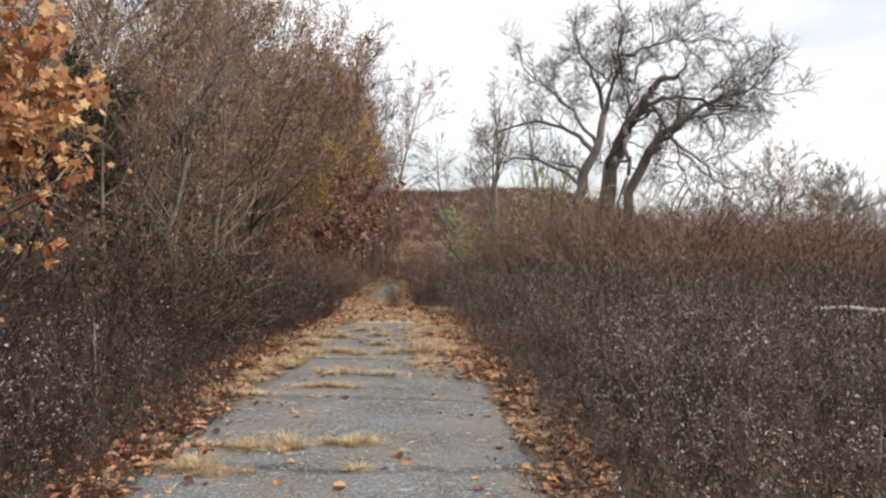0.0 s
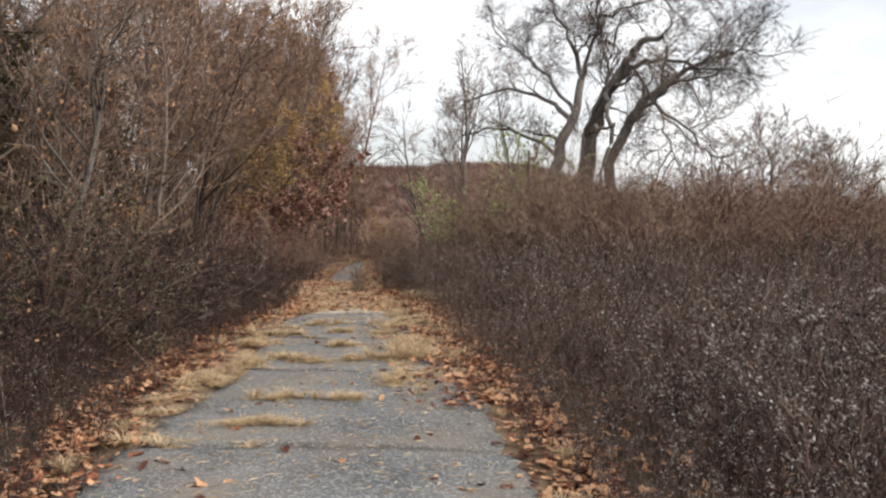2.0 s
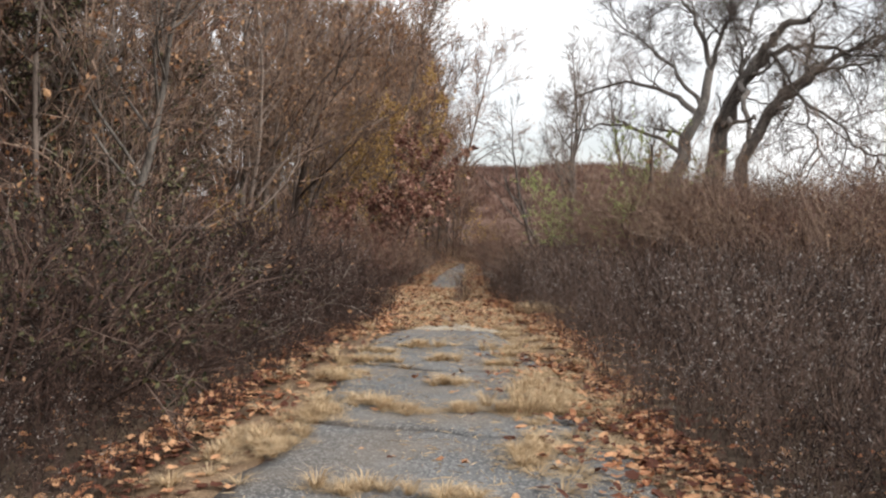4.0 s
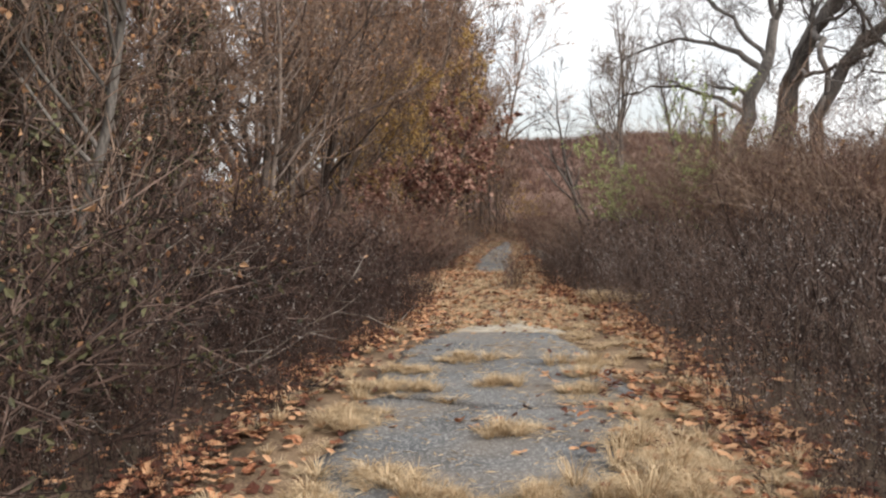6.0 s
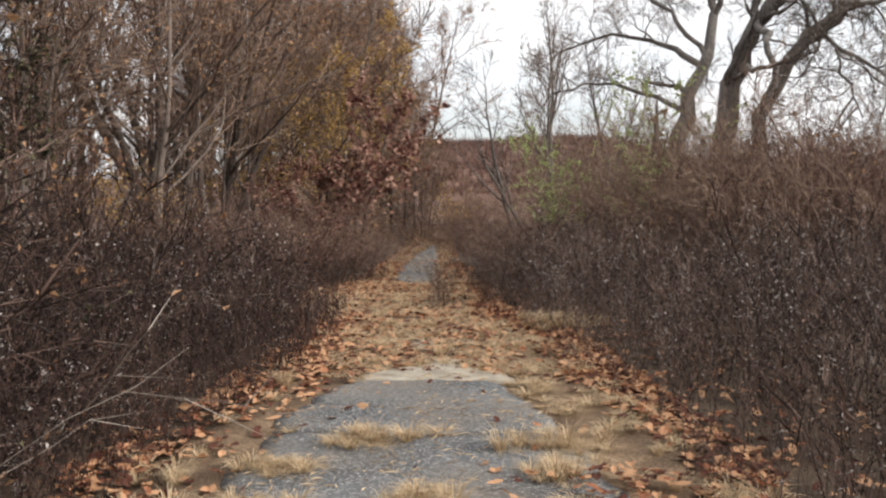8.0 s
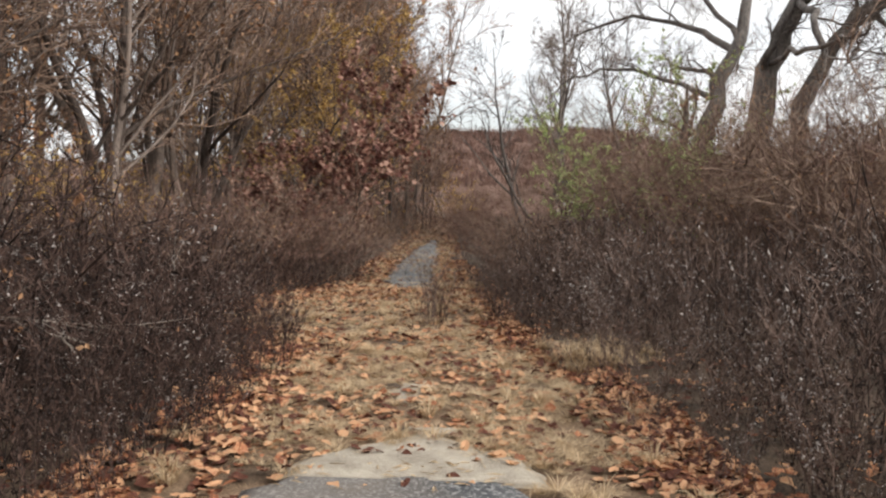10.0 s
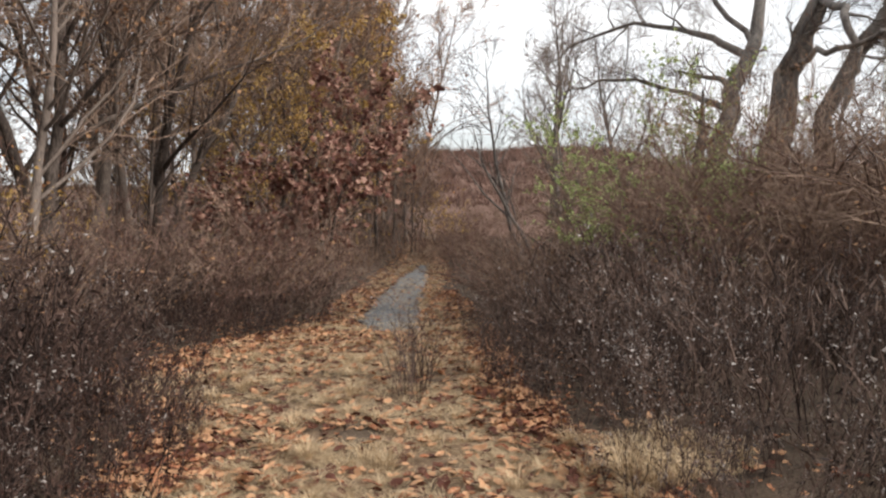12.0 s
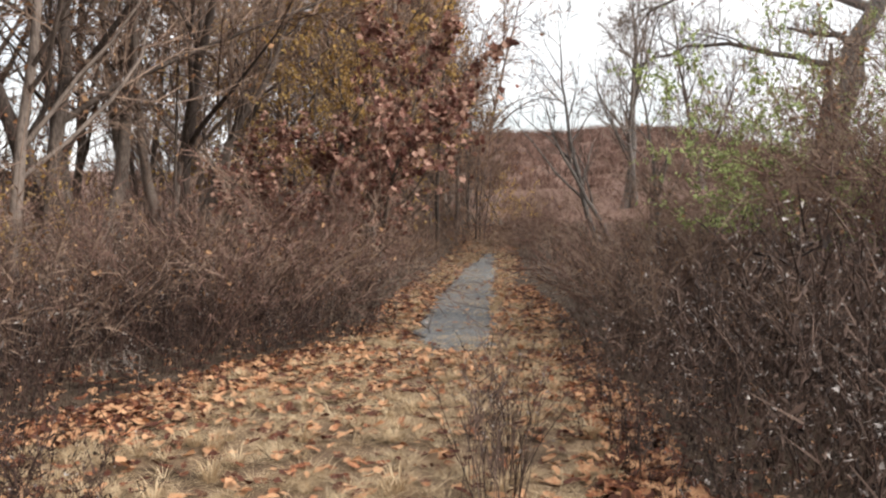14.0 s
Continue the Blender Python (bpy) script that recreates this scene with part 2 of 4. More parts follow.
def ground_z(x, y):
    z = -0.016 * np.clip(y, -40, 45)
    hill = 11.0 * smooth(48, 145, y) * (1 - 0.8 * smooth(15, 42, x)) * (1 - 0.45 * smooth(14, 45, -x))
    mid = 0.5 * (np.interp(y, YS, LEFT) + np.interp(y, YS, RIGHT))
    off = np.abs(x - mid)
    bank = 0.35 * smooth(3, 14, off) * np.sin(x * 0.31 + 1.0) * np.cos(y * 0.23)
    knoll = 1.3 * smooth(25, 38, y) * smooth(1.5, 8, x) * (1 - 0.6 * smooth(48, 62, y))
    leafy_bank = 0.75 * np.exp(-((x + 6.5) / 3.2) ** 2 - ((y - 63) / 4.0) ** 2)
    return z + hill + knoll + leafy_bank + bank * (1 - smooth(45, 60, np.abs(y)))


def gz(x, y):
    return float(ground_z(np.float64(x), np.float64(y)))


def axis_steps(near, far, lo, hi):
    a = list(np.arange(lo, hi + 1e-6, near))
    out = list(hi + np.geomspace(near, far, 40))
    return np.array([*(lo - np.geomspace(near, far, 40))[::-1], *a, *out])


gx, gy = axis_steps(0.5, 1800, -14, 14), axis_steps(0.6, 1800, -6, 60)
X, Y = np.meshgrid(gx, gy)
Z = ground_z(X, Y)
idx = np.arange(X.size).reshape(X.shape)
q = np.stack((idx[:-1, :-1], idx[:-1, 1:], idx[1:, 1:], idx[1:, :-1]), -1).reshape(-1, 4)
far_face = (Y[:-1, :-1] > 62).ravel()
gv = np.stack((X.ravel(), Y.ravel(), Z.ravel()), 1)
gme = np_mesh("ground", gv, np.vstack((q[:, [0, 1, 2]], q[:, [0, 2, 3]])), M_SOIL, True)
gme.materials.append(M_HILL)
gme.polygons.foreach_set("material_index", np.concatenate((far_face, far_face)).astype(np.int32))
tagged(new("ground", gme), "dark soil and dead litter under the brush, rising to a brushy hill", "ground", kind="structure")


def strip(name, edges_l, edges_r, y0, y1, step, lift, across, thick, material, rough=0.0):
    """A sheet between two edges that follows the ground, with a skirt."""
    ys = np.arange(y0, y1 + 1e-6, step)
    v = []
    for y in ys:
        a, b = edges_l(y), edges_r(y)
        for k in range(across + 1):
            x = a + (b - a) * k / across
            e = min(k, across - k) / 2.0
            v.append((x, y, gz(x, y) + lift * min(1, e + 0.6) + rough * noise.noise((x * 2.1, y * 2.1, 3))))
    v = np.array(v)
    n0, row = len(v), across + 1
    idx = np.arange(n0).reshape(-1, row)
    q = np.stack((idx[:-1, :-1], idx[:-1, 1:], idx[1:, 1:], idx[1:, :-1]), -1).reshape(-1, 4)
    f = [np.vstack((q[:, [0, 1, 2]], q[:, [0, 2, 3]]))]
    rim = np.concatenate((idx[0, :], idx[1:, -1], idx[-1, -2::-1], idx[-2:0:-1, 0]))
    low = v[rim] - np.array((0, 0, thick))
    k = np.arange(len(rim))
    j = (k + 1) % len(rim)
    f += [np.stack((rim[k], n0 + k, n0 + j), 1), np.stack((rim[k], n0 + j, rim[j]), 1)]
    return np_mesh(name, np.vstack((v, low)), np.vstack(f), material, True)


trail = tagged(new("trail_verge", strip("trail_verge", lambda y: left_edge(y) - 0.12, lambda y: right_edge(y) + 0.12, -12, 59, 0.25, 0.02, 10, 0.05, M_TRAIL, 0.012)),
               "trampled straw and leaf litter along an old path", "path", kind="structure")

road = tagged(new("road"), "old grey asphalt path, cracked and overgrown at its edges", "path", kind="structure")
AY = [-12, 3, 7, 8.7, 10, 11.8, 14.8, 17, 17.8, 18.4, 18.6]
AL = [-1.9, -2.0, -2.1, -2.15, -2.05, -2.0, -2.25, -2.3, -2.1, -1.7, -1.45]
AR = [0.7, 0.7, 0.62, 0.52, 0.5, 0.3, -0.05, -0.42, -0.65, -0.9, -1.1]
BY = [28.0, 28.5, 30, 34, 40, 48]
BL = [-2.15, -2.6, -2.8, -2.95, -3.05, -2.85]
BR = [-2.0, -1.8, -1.8, -2.05, -2.3, -2.72]


def crack_bend(x, c):
    return 0.42 * noise.noise((x * 1.1, c * 1.7, 7.0)) + 0.06 * noise.noise((x * 6, c * 1.7, 1.0))


def slab(y0, y1, ya, la, ra, ragged=0.10):
    le = lambda y: float(np.interp(y, ya, la)) + ragged * noise.noise((1.0, y * 2.3, 0)) + 0.05 * noise.noise((1.0, y * 7, 4))
    re = lambda y: float(np.interp(y, ya, ra)) + ragged * noise.noise((8.0, y * 2.3, 0)) + 0.05 * noise.noise((8.0, y * 7, 4))
    me = strip("slab", le, re, y0, y1, 0.1, 0.05, 14, 0.07, M_ASPHALT, 0.003)
    for vert in me.vertices:      # ragged broken ends
        near_end = vert.co.y - y0 < y1 - vert.co.y
        w = max(0.0, 1 - min(vert.co.y - y0, y1 - vert.co.y) / 0.5)
        vert.co.y += w * crack_bend(vert.co.x, round(y0 if near_end else y1, 1))
    part("slab", me, road)


CRACKS = [-12, -4, 0.5, 3.4, 5.6, 8.5, 11.6, 14.3, 16.4, 18.5]
for c0, c1 in zip(CRACKS[:-1], CRACKS[1:]):
    slab(c0 + 0.005, c1 - 0.005, AY, AL, AR)
for c0, c1 in ((28.1, 31.5), (31.56, 36), (36.06, 47)):
    slab(c0, c1, BY, BL, BR, 0.3)


# ---- plants ----
def unit(v):
    return v / (np.linalg.norm(v) + 1e-9)


def grow(start, way, length, radius, segs, wander, lift, rng, taper=0.15):
    """A wandering tapered line."""
    p, d, pts, rad = np.array(start, float), unit(np.array(way, float)), [], []
    for s in range(segs + 1):
        pts.append(p.copy())
        rad.append(radius * (1 - (1 - taper) * s / segs))
        d = unit(d + rng.normal(size=3) * wander + np.array((0, 0, lift)))
        p = p + d * length / segs
    return np.array(pts), rad


def at_line(pts, t):
    k = min(int(t * (len(pts) - 1)), len(pts) - 2)
    u = t * (len(pts) - 1) - k
    return pts[k] * (1 - u) + pts[k + 1] * u, unit(pts[k + 1] - pts[k])


def fork(d, angle, rng):
    s = unit(np.cross(d, rng.normal(size=3)))
    return unit(d * math.cos(angle) + s * math.sin(angle))


def build_tree(name, seed, height, girth, limbs, subs, twigs, bark, twig_mat, leaf_mat=None, leaves=0, leaf_size=0.07, first=0.25,
               spread=0.8, stems=1, shape=None, limb_len=0.42, leaf_from=0.0, lobe_w=0.7, twig_r=0.009):
    rng = np.random.default_rng(seed)
    np.random.seed(seed)
    fine, leafy = Geo(), Geo()
    tips, woods_of = [], []
    for s in range(stems):
        wood = Geo()
        woods_of.append(wood)
        base = np.array((0, 0, -0.15)) + (rng.normal(size=3) * np.array((0.22, 0.22, 0)) if stems > 1 else 0)
        way = np.array((0, 0, 1.0)) + rng.normal(size=3) * np.array((1, 1, 0)) * (0.22 if stems > 1 else 0.06)
        h = height * (1 if s == 0 else rng.uniform(0.65, 1.0))
        g = girth * (1 if s == 0 else rng.uniform(0.6, 0.95))
        trunk, tr = grow(base, way, h, g, 12, 0.085, 0.05, rng, 0.08)
        tr[0] *= 1.35
        wood.tube(trunk, tr, 8, 0.07)
        for k in range(limbs):
            t = first + (0.98 - first) * (k + rng.uniform(0, 0.9)) / limbs
            p, d = at_line(trunk, t)
            ln = h * limb_len * (1.15 - 0.75 * t) * rng.uniform(0.7, 1.2)
            r0 = g * (1.05 - 0.9 * t) * 0.5
            limb, lr = grow(p, fork(d, rng.uniform(0.5, 1.0) * spread + 0.1, rng), ln, r0, 6, 0.13, 0.10, rng, 0.15)
            wood.tube(limb, lr, 5)
            for j in range(subs):
                u = rng.uniform(0.15, 1.0)
                p2, d2 = at_line(limb, u)
                l2 = ln * rng.uniform(0.3, 0.55) * (1.15 - 0.5 * u)
                sub, sr = grow(p2, fork(d2, rng.uniform(0.35, 0.9), rng), l2, max(0.009, r0 * 0.32 * (1.1 - 0.7 * u)), 2, 0.16, 0.06, rng, 0.35)
                fine.tube(sub, sr, 3)
                for i in range(twigs):
                    w = rng.uniform(0.1, 1.0)
                    p3, d3 = at_line(sub, w)
                    l3 = l2 * rng.uniform(0.3, 0.7)
                    tw, wr = grow(p3, fork(d3, rng.uniform(0.3, 0.9), rng), l3, twig_r, 1, 0.2, 0.05, rng, 0.0)
                    wr[-1] = 0
                    fine.tube(tw, wr, 3)
                    if p3[2] > leaf_from * height:
                        tips.append((tw[0], tw[1], unit(tw[1] - tw[0])))
    if leaf_mat:
        for k in range(leaves):
            a, b, d = tips[rng.integers(len(tips))]
            p = a + (b - a) * rng.uniform(0, 1)
            way = d * 0.4 + rng.normal(size=3) * 0.7 + np.array((0, 0, -0.5))
            leafy.leaf(p, way, leaf_size * rng.uniform(0.6, 1.25), lobe_w, shape)
    ob = new(name)
    for wood in woods_of:
        part("trunk", wood.mesh("trunk", bark, True), ob)
    part("crown", fine.mesh("crown", twig_mat), ob)
    if leaf_mat:
        part("foliage", leafy.mesh("foliage", leaf_mat), ob)
    return ob


def place(ob, x, y, turn=0.0, s=1.0, lean=0.0, sink=0.03):
    ob.matrix_basis = pose(x, y, gz(x, y) - sink, lean, 0, turn)
    ob.scale = (s, s, s)
    return ob


def again(ob, x, y, turn, s, lean=0.0, sz=None):
    c = copy_thing(ob, pose(x, y, gz(x, y) - 0.03, lean, 0, turn))
    c.scale = (s, s, sz or s)
    return c


def build_shrub(name, seed, height, stems, side, twigs, stem_mat, leaf_mat=None, leaves=0, leaf_size=0.05, arch=0.0, wide=0.5, leaf_low=0.2, foot=0.3, shape=None, thin=1.0, crook=0.10):
    rng = np.random.default_rng(seed)
    np.random.seed(seed)
    wood, sticks, leafy, tips = Geo(), Geo(), Geo(), []
    for k in range(stems):
        a = rng.uniform(0, 2 * math.pi)
        base = np.array((math.cos(a), math.sin(a), 0)) * rng.uniform(0, foot) + np.array((0, 0, -0.05))
        way = np.array((math.cos(a) * wide, math.sin(a) * wide, 1)) + rng.normal(size=3) * 0.22
        ln = height * rng.uniform(0.7, 1.15)
        stem, sr = grow(base, way, ln, 0.009 * thin * rng.uniform(0.7, 1.4), 4 if crook < 0.15 else 9, crook, -arch, rng, 0.3)
        sticks.tube(stem, sr, 3)
        for j in range(side):
            u = rng.uniform(0.2, 1.0)
            p, d = at_line(stem, u)
            l2 = ln * rng.uniform(0.14, 0.36)
            sub, br = grow(p, fork(d, rng.uniform(0.3, 1.0), rng), l2, 0.006 * thin, 1 if crook < 0.15 else 4, 0.2, 0.05 - arch * 0.5, rng, 0.4)
            wood.tube(sub, br, 3)
            for i in range(twigs):
                p3, d3 = at_line(sub, rng.uniform(0.1, 1))
                l3 = l2 * rng.uniform(0.25, 0.6)
                e = p3 + fork(d3, rng.uniform(0.3, 1.1), rng) * l3
                wood.tube(np.array((p3, e)), (0.0055 * min(1.0, thin + 0.15), 0), 3)
                tips.append((p3, e))
    if leaf_mat:
        for k in range(leaves):
            a, b = tips[rng.integers(len(tips))]
            p = a + (b - a) * rng.uniform(0, 1)
            if p[2] < leaf_low * height:
                continue
            leafy.leaf(p, rng.normal(size=3) + np.array((0, 0, -0.4)), leaf_size * rng.uniform(0.6, 1.3), 0.6, shape)
    ob = new(name)
    part("stem_clump", sticks.mesh("stem_clump", stem_mat), ob)
    part("twig_mass", wood.mesh("twig_mass", stem_mat), ob)
    if leaf_mat:
        part("foliage", leafy.mesh("foliage", leaf_mat), ob)
    return ob


def weed_arrays(seed, height, side, heads, nods, stems=(2, 4), coarse=1.0):
    """A dead field weed: stalk with side twigs, and its seed heads."""
    rng = np.random.default_rng(seed)
    np.random.seed(seed)
    st, hd = Geo(), Geo()
    for s in range(rng.integers(*stems)):
        base = rng.normal(size=3) * np.array((0.05, 0.05, 0)) - np.array((0, 0, 0.03))
        ln = height * rng.uniform(0.75, 1.1)
        stem, sr = grow(base, np.array((0, 0, 1)) + rng.normal(size=3) * 0.14, ln, 0.0036 * coarse, 3, 0.12, 0, rng, 0.0)
        sr[-1] = 0
        st.tube(stem, sr, 3)
        for j in range(side):
            u = rng.uniform(0.35, 1.0)
            p, d = at_line(stem, u)
            e = p + fork(d, rng.uniform(0.3, 0.8), rng) * ln * rng.uniform(0.10, 0.24)
            st.tube(np.array((p, e)), (0.0028 * coarse, 0), 3)
            for i in range(heads):
                h = p + (e - p) * rng.uniform(0.4, 1.05) + rng.normal(size=3) * 0.008
                r = rng.uniform(0.003, 0.0065) * coarse
                o = rng.normal(size=(4, 3)) * r
                hd.add(h + o, [(0, 1, 2), (0, 2, 3)])
        for j in range(nods):
            p, d = at_line(stem, rng.uniform(0.1, 0.95))
            p = p + rng.normal(size=3) * 0.02
            st.leaf(p, rng.normal(size=3) * 0.9 + np.array((0, 0, -0.6)), rng.uniform(0.018, 0.042), 0.34)
    return st.arrays(), hd.arrays()


rnd = np.random.default_rng(11)


def spread_things(protos, spots, lo, hi, label_group, lean=4.0, size_at=lambda x, y: 1.0):
    """Stands copies of the protos in turn at the spots."""
    used = set()
    for k, (x, y) in enumerate(spots):
        pr = protos[int(rnd.integers(len(protos)))] if k >= len(protos) else protos[k]
        s = float(rnd.uniform(lo, hi)) * size_at(x, y)
        turn, ln = float(rnd.uniform(0, 360)), float(rnd.normal() * lean)
        if pr.name not in used:
            used.add(pr.name)
            pr["group"] = label_group
            place(pr, x, y, turn, s, ln)
        else:
            again(pr, x, y, turn, s, ln)


def jitter_spots(x0, x1, y0, y1, step, keep):
    out = []
    for y in np.arange(y0, y1, step):
        for x in np.arange(x0, x1, step):
            px, py = x + rnd.uniform(-0.45, 0.45) * step, y + rnd.uniform(-0.45, 0.45) * step
            if keep(px, py):
                out.append((float(px), float(py)))
    return out


# --- the big old tree over the thicket ---
def build_old_tree():
    rng = np.random.default_rng(5)
    np.random.seed(5)
    ob = new("old_tree")
    held = {}

    def bough(p, way, ln, r, lift, depth, wander=0.13):
        pts, rad = grow(p, way, ln, r, 9, wander, lift, rng, 0.22)
        wood, fine = held["wood"], held["fine"]
        wood.tube(pts, rad, 8 if depth == 0 else 5, 0.06)
        kids = 6
        for k in range(kids):
            t = 0.28 + 0.72 * (k + rng.uniform(0, 0.9)) / kids
            q0, d = at_line(pts, t)
            l2 = ln * rng.uniform(0.28, 0.5) * (1.2 - 0.5 * t)
            r2 = r * 0.4 * (1.15 - 0.75 * t)
            w2 = unit(fork(d, rng.uniform(0.4, 0.95), rng) + np.array((0, 0, 0.25)))
            if depth < 1:
                bough(q0, w2, l2 * 1.15, max(r2, 0.035), 0.05, depth + 1, 0.2)
            else:
                sub, sr = grow(q0, w2, l2, max(r2, 0.014), 5, 0.25, 0.02, rng, 0.3)
                wood.tube(sub, sr, 4)
                for j in range(7):
                    p3, d3 = at_line(sub, rng.uniform(0.1, 1))
                    l3 = rng.uniform(0.4, 1.1)
                    tw, wr = grow(p3, fork(d3, rng.uniform(0.4, 1.1), rng), l3, 0.009, 2, 0.25, 0.03, rng, 0.5)
                    fine.tube(tw, wr, 3)
                    for i in range(6):
                        p4, d4 = at_line(tw, rng.uniform(0.15, 1))
                        e = p4 + fork(d4, rng.uniform(0.3, 1.0), rng) * rng.uniform(0.2, 0.55)
                        fine.tube(np.array((p4, e)), (0.006, 0), 3)

    def curve(p0, p1, p2, p3, r0, r1, kids, n=12):
        """A bough along a smooth curve through four points, with branches growing out of it."""
        c = np.array((p0, p1, p2, p3), float)
        t = np.linspace(0, 3, n)
        pts = np.stack([np.interp(t, range(4), c[:, k]) for k in range(3)], 1)
        for k in range(2):
            pts[1:-1] = (pts[:-2] + 2 * pts[1:-1] + pts[2:]) / 4
        pts[1:-1] += rng.normal(size=(n - 2, 3)) * 0.085
        held["wood"], held["fine"] = Geo(), Geo()
        held["wood"].tube(pts, np.linspace(r0 * 0.78, r1 * 0.8, n), 9, 0.12)
        kids = kids + 2 if kids > 3 else kids
        for k in range(kids):
            u = 0.3 + 0.7 * (k + rng.uniform(0, 0.9)) / kids
            q0, d = at_line(pts, u)
            w2 = unit(fork(d, rng.uniform(0.4, 1.0), rng) + np.array((0, 0, 0.3)))
            bough(q0, w2, rng.uniform(1.5, 3.3), max(0.04, (r0 + (r1 - r0) * u) * 0.36), 0.02, 1, 0.24)
        name = "trunk" if p0[2] < 0.5 else "limb"
        limb = part(name, held["wood"].mesh(name, M_OLDBARK, True), ob)
        if held["fine"].v:
            part("twig_mass", held["fine"].mesh("twig_mass", M_BARK), limb)

    curve((-1.7, 0.6, -0.4), (-0.8, 1.5, 4.4), (0.2, 2.0, 6.2), (0.8, 3.0, 8.5), 0.46, 0.22, 3)      # leaning trunk
    curve((0.8, 3.0, 8.3), (0.7, 3.3, 9.8), (0.0, 4.0, 11.6), (-0.6, 5.0, 13.2), 0.20, 0.05, 9)
    curve((0.8, 2.9, 8.0), (1.1, 2.5, 9.6), (1.5, 2.0, 11.3), (1.4, 1.5, 13.0), 0.17, 0.05, 9)
    curve((-0.3, 0.0, -0.4), (0.6, 0.0, 5.2), (1.1, -0.5, 7.0), (1.9, -1.0, 8.3), 0.58, 0.27, 3)     # main trunk
    curve((1.8, -0.9, 8.0), (2.2, -1.7, 9.1), (2.5, -2.5, 9.4), (3.1, -3.2, 9.3), 0.26, 0.14, 1)     # broken stub
    curve((1.7, -0.9, 7.8), (2.6, -1.5, 8.7), (3.9, -2.0, 8.5), (6.5, -3.0, 7.9), 0.18, 0.05, 9)
    curve((0.5, -0.9, -0.4), (1.7, -1.2, 5.0), (2.6, -1.6, 6.5), (3.7, -2.0, 7.5), 0.40, 0.20, 3)    # leaning trunk
    curve((3.6, -1.95, 7.4), (4.6, -2.0, 8.0), (5.7, -2.4, 8.8), (7.1, -3.0, 8.8), 0.19, 0.04, 10)
    curve((2.1, -1.4, 5.6), (3.2, -2.0, 6.9), (4.1, -3.0, 7.5), (5.2, -4.0, 7.5), 0.18, 0.05, 8)
    curve((0.2, 2.0, 6.1), (-0.1, 6.5, 7.9), (-2.1, 11.0, 9.5), (-4.6, 14.0, 8.8), 0.20, 0.05, 8)    # boughs arching away to the far side
    curve((-0.7, 1.5, 4.4), (-0.9, 7.0, 5.9), (-3.0, 11.0, 7.0), (-4.9, 14.0, 6.6), 0.16, 0.045, 6)
    curve((0.3, 2.1, 6.5), (-0.7, 3.5, 8.7), (-1.8, 5.0, 10.1), (-3.2, 6.0, 11.5), 0.14, 0.04, 9)
    curve((1.0, -0.3, 6.4), (1.6, 0.5, 7.6), (1.8, 1.0, 9.1), (2.4, 1.5, 11.0), 0.13, 0.05, 9)
    curve((2.3, -1.4, 8.3), (3.0, -2.5, 6.6), (3.4, -3.5, 4.9), (3.6, -4.0, 3.6), 0.09, 0.03, 4)     # drooping limbs
    curve((3.0, -1.8, 6.8), (4.0, -3.5, 5.4), (4.8, -4.0, 4.3), (5.4, -4.5, 3.6), 0.09, 0.03, 5)
    curve((0.6, -0.2, 5.4), (0.1, -3.2, 5.3), (-0.1, -5.8, 5.0), (-0.1, -7.4, 4.9), 0.12, 0.07, 0)   # cut limb
    curve((1.3, -0.7, 7.4), (0.3, -4.5, 6.2), (0.4, -5.1, 4.4), (-0.1, -5.5, 2.6), 0.15, 0.09, 3)    # hanging limb
    curve((1.4, 2.0, 11.2), (2.7, 1.0, 11.7), (3.7, 0.0, 12.0), (4.7, -1.0, 11.3), 0.09, 0.03, 8)
    return tagged(ob, "huge bare old tree with leaning trunks and arching boughs", "tree")


build_old_tree().matrix_basis = pose(8.0, 42.0, 0.33)

# --- woods along the path ---
WY = [0, 8, 14, 18, 25, 33, 40, 50, 62, 80]
WX = [-7.5, -7.5, -6.8, -6.6, -7.2, -7.8, -6.2, -4.8, -4.2, -4.8]


def wood_edge(y):
    return float(np.interp(y, WY, WX))


woods = [
    tagged(build_tree("wood_tree", 21, 12.0, 0.11, 17, 10, 9, M_BARK, M_TWIG, M_BROWNLEAF, 1300, 0.10, 0.16, 0.95), "slender bare tree with some withered brown leaves in its crown", "tree"),
    tagged(build_tree("wood_tree", 22, 10.5, 0.09, 16, 10, 9, M_BARK, M_TWIG, M_BROWNLEAF, 600, 0.1, 0.14, 0.9), "slender grey-brown tree, all but leafless", "tree"),
    tagged(build_tree("wood_tree", 23, 13.0, 0.13, 18, 10, 8, M_BARK, M_TWIG, M_RUSTLEAF, 1700, 0.10, 0.2, 0.9), "tall tree with rust-coloured leaves thinning in its crown", "tree"),
    tagged(build_tree("wood_tree", 24, 9.0, 0.07, 12, 9, 9, M_BARK, M_TWIG, M_BROWNLEAF, 350, 0.09, 0.2, 0.8, stems=2), "two-stemmed slender young tree, nearly bare", "tree"),
]
spots = jitter_spots(-26, -2.5, 10, 78, 2.8, lambda x, y: x < wood_edge(y) - 0.3 and x > wood_edge(y) - (8 if y < 30 else 4.5) - 0.07 * y and not (y < 17 and x < -13))
spread_things(woods, spots, 0.92, 1.26, "trees of the wood beside the path", size_at=lambda x, y: 0.95 + 0.2 * float(smooth(24, 36, y)))

